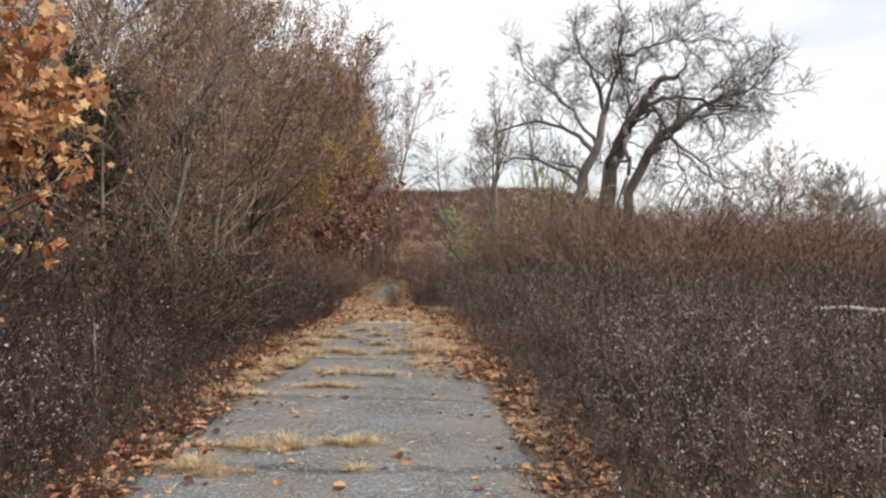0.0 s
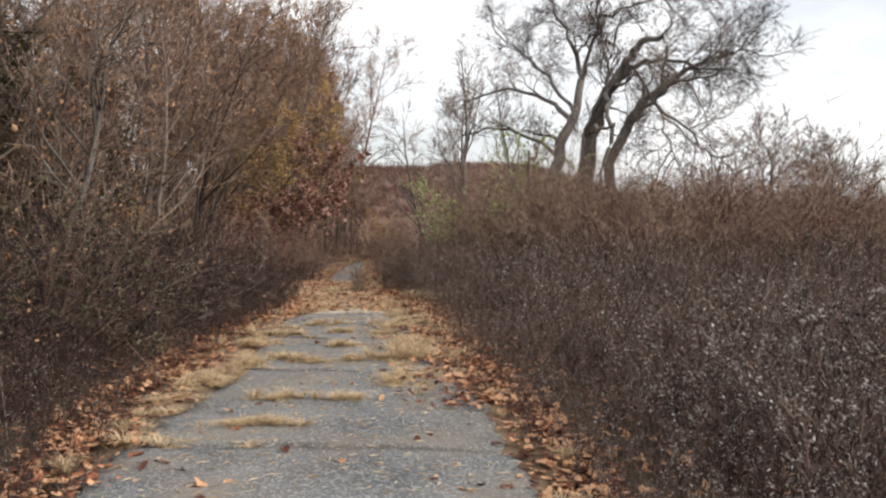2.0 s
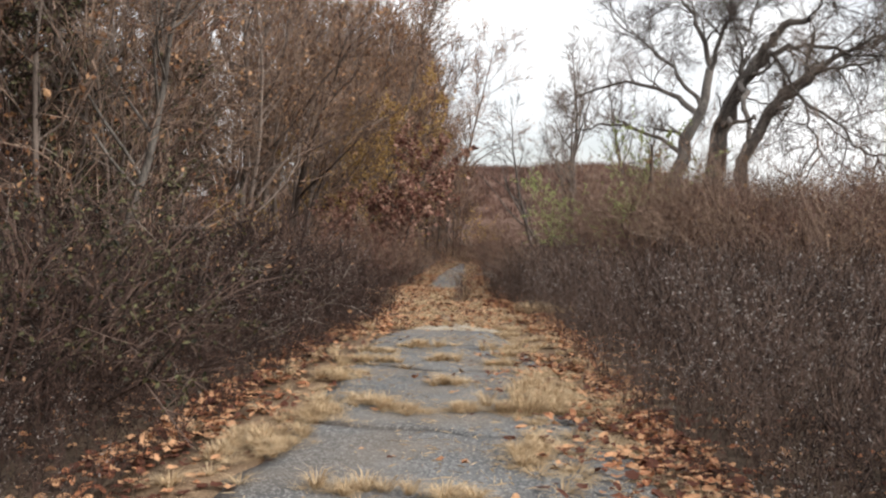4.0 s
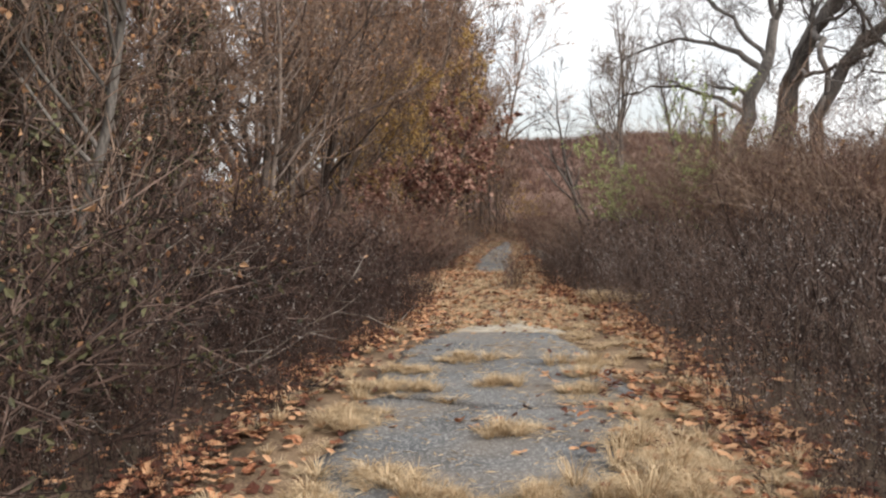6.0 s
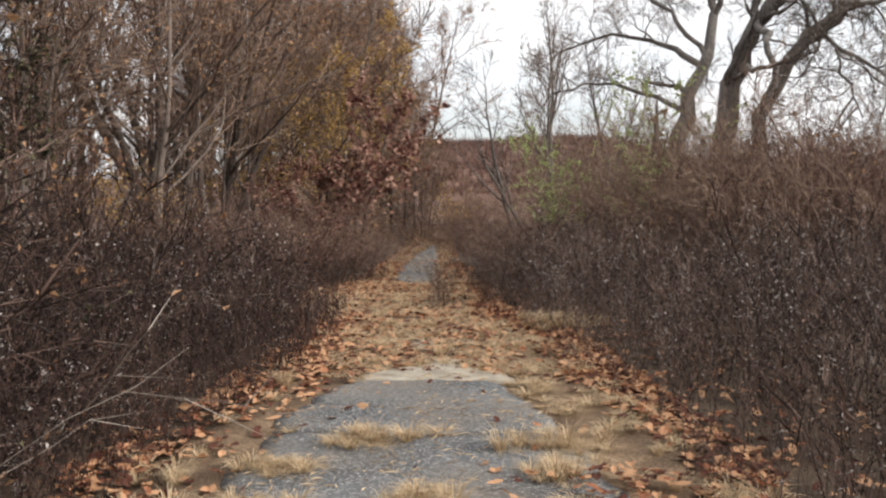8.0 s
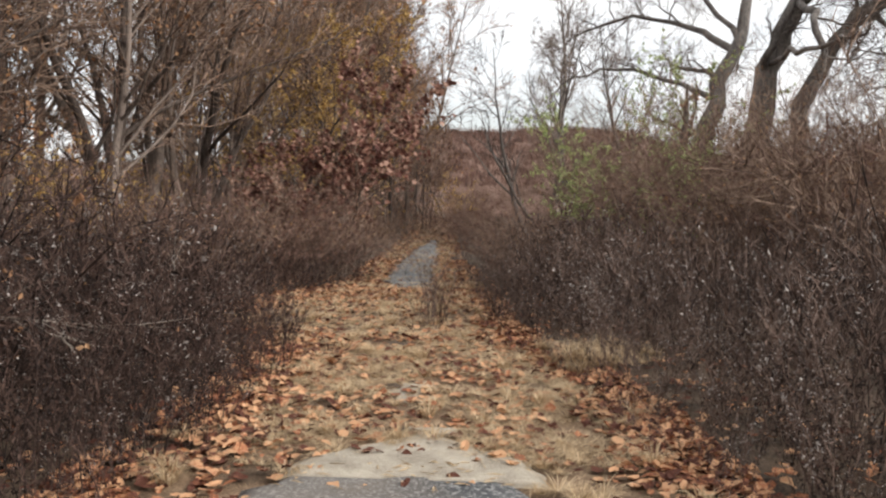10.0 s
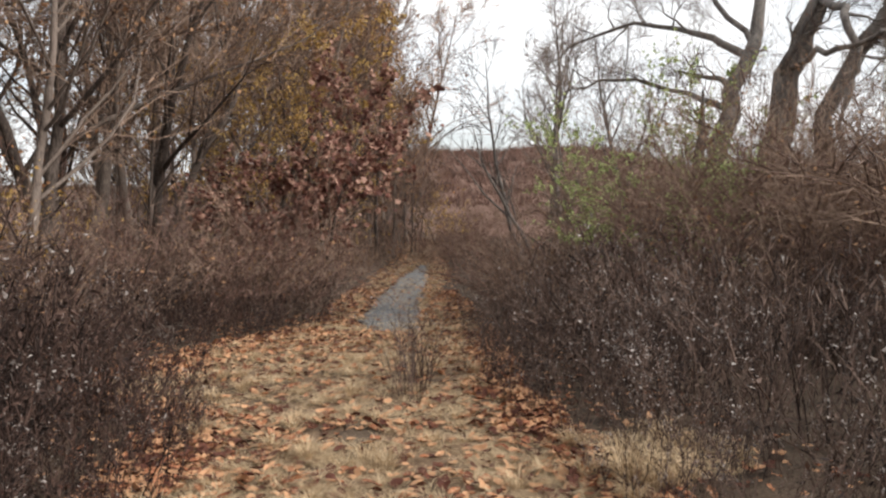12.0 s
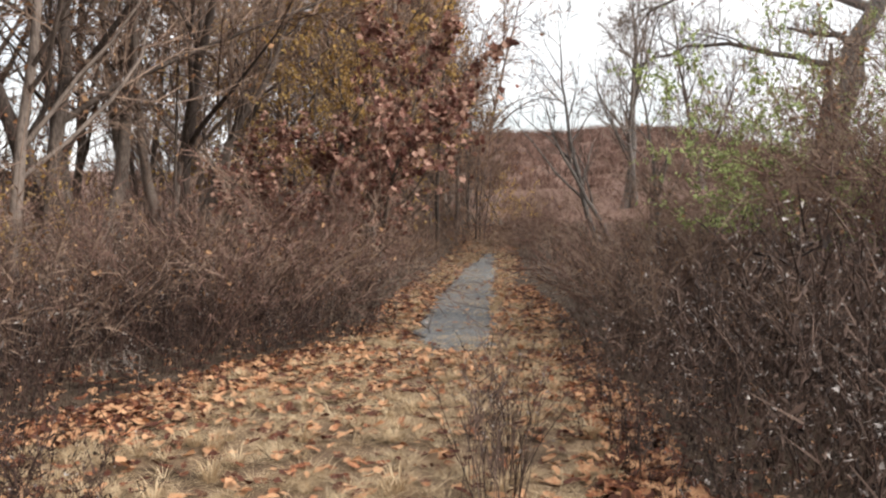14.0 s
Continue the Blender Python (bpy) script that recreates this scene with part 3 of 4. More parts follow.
under = [
    tagged(build_tree("understory_tree", 25, 6.0, 0.05, 10, 6, 6, M_BARK, M_TWIG, M_BROWNLEAF, 260, 0.09, 0.08, 0.9, stems=3), "thin many-stemmed young tree, nearly leafless", "tree"),
    tagged(build_tree("understory_tree", 26, 5.0, 0.045, 10, 6, 6, M_BARK, M_REDTWIG, M_RUSTLEAF, 220, 0.09, 0.06, 1.0, stems=2), "low bushy young tree with few rusty leaves", "tree"),
]
spots = jitter_spots(-16, -3, 9, 72, 2.3, lambda x, y: (y < 36 or rnd.uniform() < 0.5) and wood_edge(y) - 6 < x < wood_edge(y) + 0.9 and not (24 < y < 37 and x > -9.5))
spots += jitter_spots(-20, -9.8, 24, 60, 3.4, lambda x, y: wood_edge(y) - 12 < x < wood_edge(y) - 3)
spread_things(under, spots, 0.75, 1.25, "young trees of the wood's understory")

cluster = tagged(build_tree("wood_tree", 31, 11.5, 0.21, 9, 8, 8, M_BARK, M_TWIG, M_BROWNLEAF, 160, 0.09, 0.3, 0.6, stems=4), "clump of grey-brown trunks from one root", "tree")
place(cluster, -9.9, 33.8, 40)
again(cluster, -9.0, 36.8, 170, 0.85)
again(cluster, -11.4, 31.0, 80, 0.9)
snag = tagged(build_tree("bare_tree", 32, 6.5, 0.085, 11, 7, 7, M_PALEBARK, M_BARK, None, 0, 0.08, 0.3, 1.1), "pale bare tree with crooked limbs beside brambles", "tree")
place(snag, -6.0, 16.2, 10)

yellow = tagged(build_tree("yellow_tree", 33, 7.5, 0.07, 10, 7, 7, M_BARK, M_TWIG, M_YELLOW, 3400, 0.10, 0.2, 0.9, stems=2), "young tree with thin yellow autumn leaves", "tree")
place(yellow, -6.9, 39.6, 30, 1.1)
again(yellow, -6.2, 42.5, 120, 0.95)
again(yellow, -9.6, 40.0, 75, 1.0)
again(yellow, -8.6, 44.0, 200, 1.15)
orange_far = tagged(build_tree("orange_tree", 34, 10.0, 0.08, 10, 7, 7, M_BARK, M_TWIG, M_ORANGE, 1900, 0.10, 0.3, 0.7), "tree with orange leaves in its crown beside the gap", "tree")
place(orange_far, -5.0, 58.0, 15, 1.1)

# --- russet oak beside the path, orange maple ---
oak = tagged(build_tree("oak_sapling", 41, 4.3, 0.05, 14, 8, 5, M_BARK, M_TWIG, M_OAK, 3300, 0.115, 0.26, 1.25, shape=LOBED, limb_len=0.58, stems=2), "young oak thick with russet brown leaves", "tree")
place(oak, -4.1, 36.0, 0)
oak.scale = (1.2, 1.2, 1.18)
again(oak, -6.5, 34.2, 130, 0.9, 0, 0.7)
maple = tagged(build_tree("maple_sapling", 42, 3.4, 0.04, 16, 7, 5, M_BARK, M_TWIG, M_ORANGE, 2000, 0.125, 0.42, 1.4, shape=LOBED, limb_len=0.72), "young maple with bright orange autumn leaves", "tree")
place(maple, -4.75, 7.9, 0, 1.0, 0, 0.15)

# dark backing for the shade deep in the wood, put into leaf and twig colour
dark = tagged(build_tree("evergreen_bush", 43, 4.6, 0.06, 18, 11, 9, M_BARK, M_HEDGE, M_DARKGREEN, 5600, 0.07, 0.05, 1.1, stems=2, limb_len=0.42), "tall dense bush, twigs and green leaves darkened to give the wood's deep shade", "shrub", "dark bushes at the wood")
place(dark, -7.5, 17.6, 0, 1.1)
again(dark, -8.9, 15.4, 120, 1.2)
again(dark, -8.3, 20.2, 230, 1.15)
again(dark, -10.2, 18.0, 310, 1.4)
again(dark, -9.6, 22.5, 45, 1.3)

# --- bare trees in the gap ahead ---
gap = tagged(build_tree("bare_tree", 51, 15.5, 0.26, 12, 7, 8, M_OLDBARK, M_BARK, None, 0, 0.1, 0.2, 0.6, stems=2, twig_r=0.018), "bare grey tree with several upright stems", "tree")
place(gap, 4.0, 68.0, 0)
gap2 = tagged(build_tree("bare_tree", 52, 9.0, 0.13, 10, 7, 7, M_OLDBARK, M_BARK, None, 0, 0.1, 0.2, 0.7, stems=2), "leaning bare sapling with thin dark limbs", "tree")
place(gap2, 1.3, 51.0, 90, 1.0, -19)
crooked = tagged(build_tree("bare_tree", 53, 5.2, 0.11, 11, 9, 8, M_OLDBARK, M_BARK, M_BROWNLEAF, 120, 0.09, 0.15, 1.3, stems=2, limb_len=0.75, twig_r=0.013), "low crooked bare tree with spreading limbs over the thicket", "tree")
place(crooked, 15.2, 37.0, 10, 1.0, -8)
again(crooked, 18.6, 39.0, 130, 0.95, 10)
again(crooked, 22.0, 46.0, 200, 1.0, -6)
again(gap, 9.5, 75.0, 80, 0.8)
again(gap2, 2.2, 44.0, 250, 0.7)

# --- green shrubs, vine-grown stub ---
green = tagged(build_shrub("green_shrub", 61, 3.3, 11, 8, 5, M_TWIG, M_GREEN, 4300, 0.07, 0.0, 0.13, 0.46), "shrub still holding yellow-green leaves", "shrub")
place(green, 1.05, 29.2, 0, 0.88)
again(green, 2.2, 28.8, 200, 0.7)
again(green, 5.0, 39.0, 90, 1.4)
stub = tagged(build_tree("vine_stub", 62, 5.0, 0.35, 10, 4, 4, M_OLDBARK, M_REDTWIG, M_BROWNLEAF, 700, 0.09, 0.1, 1.2, limb_len=0.16), "broken tree stub overgrown with brown vine", "tree stub")
place(stub, 5.3, 40.2)

# --- thickets ---
thick = [
    tagged(build_shrub("thicket_shrub", 71, 2.3, 22, 8, 5, M_REDTWIG, M_BROWNLEAF, 130, 0.05, 0.11, 0.65), "dense leafless red-brown thicket shrub", "shrub"),
    tagged(build_shrub("thicket_shrub", 72, 2.0, 22, 8, 5, M_TWIG, None, 0, 0.05, 0.13, 0.7), "dense leafless dark brown thicket shrub", "shrub"),
    tagged(build_shrub("thicket_shrub", 73, 2.6, 18, 9, 5, M_TWIG, M_BROWNLEAF, 90, 0.05, 0.09, 0.5), "tall leafless brown shrub of thin twigs", "shrub"),
]
spots = jitter_spots(0.2, 22, 19.5, 38, 1.5, lambda x, y: x > right_edge(y) + 1.0 and y > 25.5 - 0.55 * max(0, x - 1.5) and y > 18.5)
spread_things(thick, spots, 1.15, 1.6, "thicket behind the weeds", size_at=lambda x, y: (0.52 + 0.5 * float(smooth(1.0, 5.0, x)) - 0.14 * float(smooth(10.0, 16.0, x))) * (1 + 0.38 * noise.noise((x * 0.33, y * 0.33, 3.0))))
tall = tagged(build_shrub("tall_shrub", 90, 3.4, 30, 11, 8, M_TWIG, M_BROWNLEAF, 200, 0.05, 0.09, 0.5, thin=0.42), "tall dense shrub of fine brown twigs", "shrub", "tall shrubs under the old tree")
place(tall, 2.4, 28.3)
for x, y, a, k in ((3.1, 27.2, 20, 1.5), (3.9, 28.6, 140, 1.6), (2.7, 29.8, 250, 1.5), (4.8, 30.4, 60, 1.7), (4.4, 26.4, 310, 1.35), (3.3, 30.9, 10, 1.6), (5.6, 28.2, 95, 1.6), (3.5, 33.0, 175, 1.75), (6.4, 31.8, 220, 1.7)):
    again(tall, x, y, a, k * 0.68)
for x, y, a, k in ((-3.3, 53.6, 20, 0.6), (-2.2, 52.6, 140, 0.5), (-4.3, 52.2, 250, 0.6), (-1.3, 54.0, 60, 0.6), (-3.0, 56.5, 100, 0.7)):
    again(thick[0], x, y, a, k)
for k in range(34):
    again(thick[k % 2], float(rnd.uniform(-2.4, 6.5)), float(rnd.uniform(50.5, 76)), float(rnd.uniform(0, 360)), float(rnd.uniform(0.45, 0.8)))
for x, y, a in ((-2.5, 50.6, 10), (-3.3, 50.9, 80), (-1.7, 50.9, 160)):
    again(thick[1], x, y, a, 0.5)
for k in range(24):
    x, y = float(rnd.uniform(-8, 17)), float(rnd.uniform(46, 82))
    if not left_edge(y) - 1.4 < x < right_edge(y) + 1.2:
        again(thick[k % 3], x, y, float(rnd.uniform(0, 360)), float(rnd.uniform(0.7, 1.1)))
# hedge twigs in the darkened brown: inner shade is part of the colour
left_thick = [
    tagged(build_shrub("hedge_shrub", 74, 1.7, 20, 8, 5, M_HEDGE, M_BROWNLEAF, 60, 0.045, 0.06, 0.5), "dense leafless brown shrub beside the path, darkened for shade among its twigs", "shrub"),
    tagged(build_shrub("hedge_shrub", 75, 1.5, 20, 8, 5, M_HEDGE, M_BROWNLEAF, 120, 0.045, 0.08, 0.55), "dense leafless shrub beside the path, its brown blackened for shade among twigs", "shrub"),
]
spots = jitter_spots(-10.5, -2, 5, 62, 1.3, lambda x, y: x < left_edge(y) - (1.6 if y < 9 else 1.9 if 17 < y < 24.5 else 1.0 if y < 22 else 0.75) and x > wood_edge(y) - 1.4 and not 21.5 < y < 24.2)
left_brown = [
    tagged(build_shrub("hedge_shrub", 79, 1.7, 22, 9, 5, M_TWIG, M_BROWNLEAF, 150, 0.045, 0.11, 0.6, thin=0.7), "rounded grey-brown leafless shrub at the clearing", "shrub"),
    tagged(build_shrub("hedge_shrub", 80, 1.6, 22, 9, 5, M_REDTWIG, M_BROWNLEAF, 60, 0.045, 0.11, 0.65, thin=0.6), "rounded reddish leafless shrub at the clearing", "shrub"),
]
spread_things(left_thick, [p for p in spots if p[1] < 22.5], 0.85, 1.3, "hedge between path and wood")
spread_things(left_brown, [p for p in spots if p[1] >= 22.5], 0.85, 1.3, "hedge between path and wood", size_at=lambda x, y: 1.05 if y < 31 else 0.72)
leafy = [tagged(build_shrub("bramble_bush", 76, 1.9, 16, 8, 4, M_WEED, M_DARKGREEN, 1300, 0.045, 0.10, 0.6), "tangled bramble bush with dull green leaves", "shrub")]
spread_things(leafy, [(-4.9, 11.0), (-4.2, 13.0), (-5.6, 12.6), (-5.9, 9.4), (-6.2, 14.6), (-4.6, 9.6), (-7.2, 17), (-6.6, 20.5), (-5.3, 14.4), (-4.0, 11.6), (-6.9, 11.4)], 0.9, 1.25, "bramble bushes")
yl = [tagged(build_shrub("yellow_shrub", 77, 2.4, 14, 8, 4, M_TWIG, M_YELLOW, 1000, 0.085, 0.03, 0.4), "shrub with ochre yellow leaves at the wood's edge", "shrub")]
spread_things(yl, [(-7.9, 27.2), (-2.6, 58.0), (-8.6, 30.6)], 0.8, 1.1, "yellow shrubs")


# --- bramble canes, fallen limb ---
def build_canes(seed, n, length):
    rng = np.random.default_rng(seed)
    g = Geo()
    for k in range(n):
        a = rng.uniform(-1.2, 1.0)
        p, r = grow(rng.normal(size=3) * np.array((0.5, 0.6, 0)), (math.cos(a) * 0.8, math.sin(a) * 0.8, 1.1), length * rng.uniform(0.6, 1.15), 0.0048, 9, 0.14, -0.17, rng, 0.3)
        g.tube(p, r, 4)
        for j in range(5):
            q0, d = at_line(p, rng.uniform(0.3, 1))
            e, er = grow(q0, fork(d, 0.8, rng), 0.35, 0.004, 3, 0.2, -0.1, rng, 0.3)
            g.tube(e, er, 3)
    ob = new("bramble_canes")
    part("cane_tangle", g.mesh("cane_tangle", M_CANE), ob)
    return tagged(ob, "arching pale bare bramble canes", "bramble", "bramble canes beside the path")


canes = build_canes(81, 7, 2.1)
place(canes, -4.9, 13.6, 0)
again(canes, -5.6, 10.2, -20, 0.8)
again(canes, -5.4, 26.2, 10, 0.7)
pale = tagged(build_shrub('pale_shrub', 78, 2.9, 6, 7, 4, M_CANE, M_BROWNLEAF, 60, 0.07, 0.06, 0.45, thin=0.5, crook=0.2), 'tall bare shrub with pale crooked branches', 'shrub', 'pale bare shrubs')
place(pale, -4.7, 14.2)
again(pale, -5.2, 12.0, 100, 0.95)
again(pale, -5.6, 18.2, 200, 0.8)
again(canes, 3.6, 24.6, 180, 1.0)
again(canes, 6.5, 21.2, 150, 1.0)


def build_fallen_limb():
    g = Geo()
    rng = np.random.default_rng(9)
    np.random.seed(9)
    p, r = grow((0.75, 0.25, -0.05), (-0.1, -0.2, 1), 0.72, 0.05, 5, 0.05, -0.02, rng, 0.9)
    g.tube(p, r, 7, 0.1)
    p2, r2 = grow(p[-1], (-1, -0.1, 0.02), 1.45, 0.045, 7, 0.05, -0.01, rng, 0.5)
    g.tube(p2, r2, 7, 0.12)
    return tagged(new("fallen_limb", g.mesh("fallen_limb", M_BLEACHED, True)), "bleached dead limb standing crooked among weeds", "dead limb")


place(build_fallen_limb(), 7.3, 14.4, 0)

# --- dead weeds ---
weeds = [weed_arrays(100 + k, h, sd, hd, nd) for k, (h, sd, hd, nd) in enumerate(
    [(0.72, 8, 3, 19), (0.82, 9, 0, 24), (0.64, 8, 4, 18), (0.78, 9, 2, 22), (0.9, 8, 3, 20), (0.7, 10, 0, 25), (0.55, 8, 4, 18)])]
weeds += [weed_arrays(120 + k, h, 6, hd, 3, (2, 3), 1.4) for k, (h, hd) in enumerate([(0.75, 2), (0.85, 0), (0.65, 2), (0.95, 0)])]
NEAR, ALL = 7, len(weeds)
weeds += [weed_arrays(140 + k, h, 7, 6, 8, (2, 4)) for k, h in enumerate((0.62, 0.72, 0.55, 0.66))]      # thick with pale florets


def weed_places(x0, x1, y0, y1, density, keep, near, tall=1.0, headed=0.75, floret=0.0):
    out = []
    for k in range(int((x1 - x0) * (y1 - y0) * density)):
        x, y = rnd.uniform(x0, x1), rnd.uniform(y0, y1)
        if not keep(x, y):
            continue
        clump = 1 + 0.45 * noise.noise((x * 0.55, y * 0.55, 1.0)) + 0.2 * noise.noise((x * 1.7, y * 1.7, 5.0))
        w = int(rnd.integers(NEAR)) if near(x, y) else int(rnd.integers(NEAR, ALL))
        if floret and rnd.uniform() < floret * (0.55 + 0.9 * noise.noise((x * 0.6, y * 0.6, 12.0))):
            w = int(rnd.integers(ALL, ALL + 4))
        inside = max(left_edge(y) - x, x - right_edge(y))
        clump *= 0.5 + 0.55 * float(smooth(-0.1, 0.9, inside + 0.5 * noise.noise((x * 1.3, y * 1.3, 6.0))))
        if w in (0, 2, 4, 6) and (rnd.uniform() > headed or noise.noise((x * 0.5, y * 0.5, 9.0)) < -0.05):
            w = 1 if w < 4 else 5          # patches with no seed heads
        out.append((w, x, y, gz(x, y), rnd.uniform(0, 6.28), tall * clump * rnd.uniform(0.7, 1.25), rnd.normal() * 0.2))
    return out


def weed_field(name, places, label, stalk_mat):
    ob = new(name)
    part("stalks", np_mesh("stalks", *scatter([w[0] for w in weeds], places), stalk_mat), ob)
    headed = [pl for pl in places if len(weeds[pl[0]][1][0])]
    part("seed_heads", np_mesh("seed_heads", *scatter([w[1] for w in weeds], headed), M_SEED), ob, "greyish white fluffy seed heads")
    return tagged(ob, label, "weeds", kind="stuff")


right_near = weed_places(0.2, 9, 1.0, 14, 23, lambda x, y: x > right_edge(y) - 0.15 * rnd.uniform(), lambda x, y: x < 4.2, 1.1, 0.75, 0.35)
right_far = weed_places(-1.4, 13, 14, 30, 16, lambda x, y: x > right_edge(y) - 0.05 and y < 29 - 0.45 * max(0, x - 1.5), lambda x, y: x < right_edge(y) + 1.4 and y > 15, 1.45)
right_close = weed_places(0.5, 5, 2, 9.5, 13, lambda x, y: x > right_edge(y), lambda x, y: True, 1.0, 0.9, 0.9)
right_skirt = weed_places(-1.2, 3.4, 5, 30, 24, lambda x, y: right_edge(y) + 0.1 < x < right_edge(y) + 2.0, lambda x, y: True, 0.62, 0.15)
right_out = weed_places(9, 17, 3, 20, 6, lambda x, y: True, lambda x, y: False, 1.15)
weed_field("weed_field", right_near + right_close + right_skirt + right_far + right_out, "dense field of dead dark brown weeds with pale seed heads", M_WEED)
left_all = weed_places(-8, -1.4, 2.0, 30, 25, lambda x, y: x < left_edge(y) + 0.05 and x > -6 - 0.05 * y, lambda x, y: x > left_edge(y) - 1.2, 1.15, 0.24)
left_clump = weed_places(-6.0, -2.4, 16.2, 23.3, 18, lambda x, y: x < left_edge(y) + 0.05, lambda x, y: x > -4.4, 1.7, 0.2)
far_sides = weed_places(-8, 3, 30, 60, 2.5, lambda x, y: x < left_edge(y) - 0.1 or x > right_edge(y) + 0.1, lambda x, y: False)
left_low = weed_places(-6.5, -1.7, 2.0, 10.5, 26, lambda x, y: x < left_edge(y) + 0.3 * rnd.uniform(), lambda x, y: True, 0.8, 0.7, 0.45)
left_skirt = weed_places(-4.8, -2.2, 9.5, 20, 30, lambda x, y: left_edge(y) - 2.0 < x < left_edge(y) - 0.05, lambda x, y: True, 0.68, 0.3, 0.22)
# border stalks use the same brown, deepened in place of shadow
weed_field("weed_border", left_all + left_low + left_skirt + left_clump + far_sides, "dead brown weeds crowding the path's edge, darkened for shade between stalks", M_HEDGE)


# --- dry grass, leaves on the ground ---
def tuft_arrays(seed, blades, height, splay, half_width=0.0028):
    rng = np.random.default_rng(seed)
    g = Geo()
    for k in range(blades):
        a = rng.uniform(0, 6.28)
        d = np.array((math.cos(a), math.sin(a), 0))
        b = d * rng.uniform(0, 0.05)
        h = height * rng.uniform(0.5, 1.2)
        s = np.cross(d, (0, 0, 1)) * half_width
        m = b + d * h * splay * 0.45 + np.array((0, 0, h * 0.75))
        t = b + d * h * splay * 1.2 + np.array((0, 0, h * rng.uniform(0.55, 1.0)))
        g.add(np.array((b - s, b + s, m - s * 0.8, m + s * 0.8, t)), [(0, 1, 3), (0, 3, 2), (2, 3, 4)])
    return g.arrays()


tufts = [tuft_arrays(201, 70, 0.11, 1.5), tuft_arrays(202, 80, 0.13, 1.1), tuft_arrays(203, 60, 0.08, 1.9), tuft_arrays(204, 120, 0.19, 0.95)]
tuft_things = []
for k, tf in enumerate(tufts):
    tuft_things.append(tagged(new("grass_tuft", np_mesh("grass_tuft", *tf, M_STRAW)), "tuft of dry straw-yellow grass in broken asphalt", "grass", "dry grass tufts"))
tuft_spots = []
for c in CRACKS[3:-1]:
    for k in range(5):
        u = rnd.uniform(0, 1) ** 1.4
        x = np.interp(c, AY, AL) * (1 - u) + np.interp(c, AY, AR) * u
        tuft_spots.append((float(x), c + crack_bend(float(x), c) + rnd.normal() * 0.05))
for k in range(36):
    y = rnd.uniform(9.8, 14.8)
    tuft_spots.append((float(np.interp(y, AY, AR) - 0.25 + rnd.normal() * 0.22), float(y)))
for k in range(32):
    y = rnd.uniform(13.8, 18.6)
    tuft_spots.append((float(np.interp(y, AY, AR) + rnd.uniform(0.0, 0.75)), float(y)))
for k in range(18):
    y = rnd.uniform(8.5, 15)
    tuft_spots.append((float(np.interp(y, AY, AL) - 0.12 + rnd.normal() * 0.12), float(y)))
for k in range(14):
    tuft_spots.append((0.1 + rnd.normal() * 0.2, 21.6 + rnd.normal() * 0.3))
    tuft_spots.append((-0.2 + rnd.normal() * 0.2, 12.7 + rnd.normal() * 0.4))
TALL = len(tuft_spots) - 28
for k, (x, y) in enumerate(tuft_spots):
    z = gz(x, y) + 0.03
    m = pose(x, y, z, rnd.normal() * 6, 0, rnd.uniform(0, 360))
    s = float(rnd.uniform(0.6, 1.25))
    if k < len(tuft_things):
        tuft_things[k].matrix_basis = m
    else:
        c = copy_thing(tuft_things[3 if k >= TALL else k % 3], m)
        c.scale = (s, s, s) if k >= TALL else (s, s, s * 0.48)

stubble = tuft_arrays(205, 36, 0.045, 3.4, 0.0017)
places = []
for k in range(1100):
    y = rnd.uniform(3, 30) if k % 4 else rnd.uniform(30, 48)
    a, b = left_edge(y), right_edge(y)
    x = rnd.uniform(a - 0.2, b + 0.2)
    if (y < 18.6 and np.interp(y, AY, AL) < x < np.interp(y, AY, AR)) or (28.1 < y < 47 and np.interp(y, BY, BL) < x < np.interp(y, BY, BR)):
        continue
    places.append((int(rnd.integers(3)), x, y, gz(x, y) + 0.015, rnd.uniform(0, 6.28), rnd.uniform(0.45, 1.0), 0.0))
for k in range(1900):
    y = rnd.uniform(18.4, 29)
    x = rnd.uniform(left_edge(y), right_edge(y))
    if noise.noise((x * 1.1, y * 1.1, 8.0)) > -0.2:
        places.append((4, x, y, gz(x, y) + 0.015, rnd.uniform(0, 6.28), rnd.uniform(0.6, 1.3), 0.0))
MATS = [(-2.2, 13.8, 0.22, 0.3), (-1.62, 12.5, 0.2, 0.12), (-1.24, 12.2, 0.2, 0.12), (-1.0, 13.5, 0.22, 0.12), (-1.6, 16.1, 0.25, 0.12), (-1.2, 15.0, 0.15, 0.12), (0.0, 14.1, 0.2, 0.25),
        (-0.05, 13.1, 0.22, 0.36), (-0.35, 12.4, 0.2, 0.25), (0.15, 12.5, 0.3, 0.3), (-0.8, 12.3, 0.14, 0.1), (-1.95, 12.0, 0.15, 0.25), (-0.5, 14.8, 0.2, 0.15), (-2.0, 15.5, 0.2, 0.12),
        (-0.47, 15.5, 0.13, 0.15), (-0.4, 16.0, 0.25, 0.12), (-0.75, 6.3, 0.2, 0.08), (-1.35, 6.15, 0.3, 0.12), (-1.4, 9.1, 0.4, 0.1), (-1.66, 5.5, 0.3, 0.1), (-2.1, 11.0, 0.2, 0.4),
        (-1.33, 10.05, 0.15, 0.1), (-0.75, 10.05, 0.2, 0.08), (-0.25, 11.0, 0.15, 0.4), (-1.95, 14.7, 0.2, 0.2), (0.35, 21.8, 0.3, 0.4)]
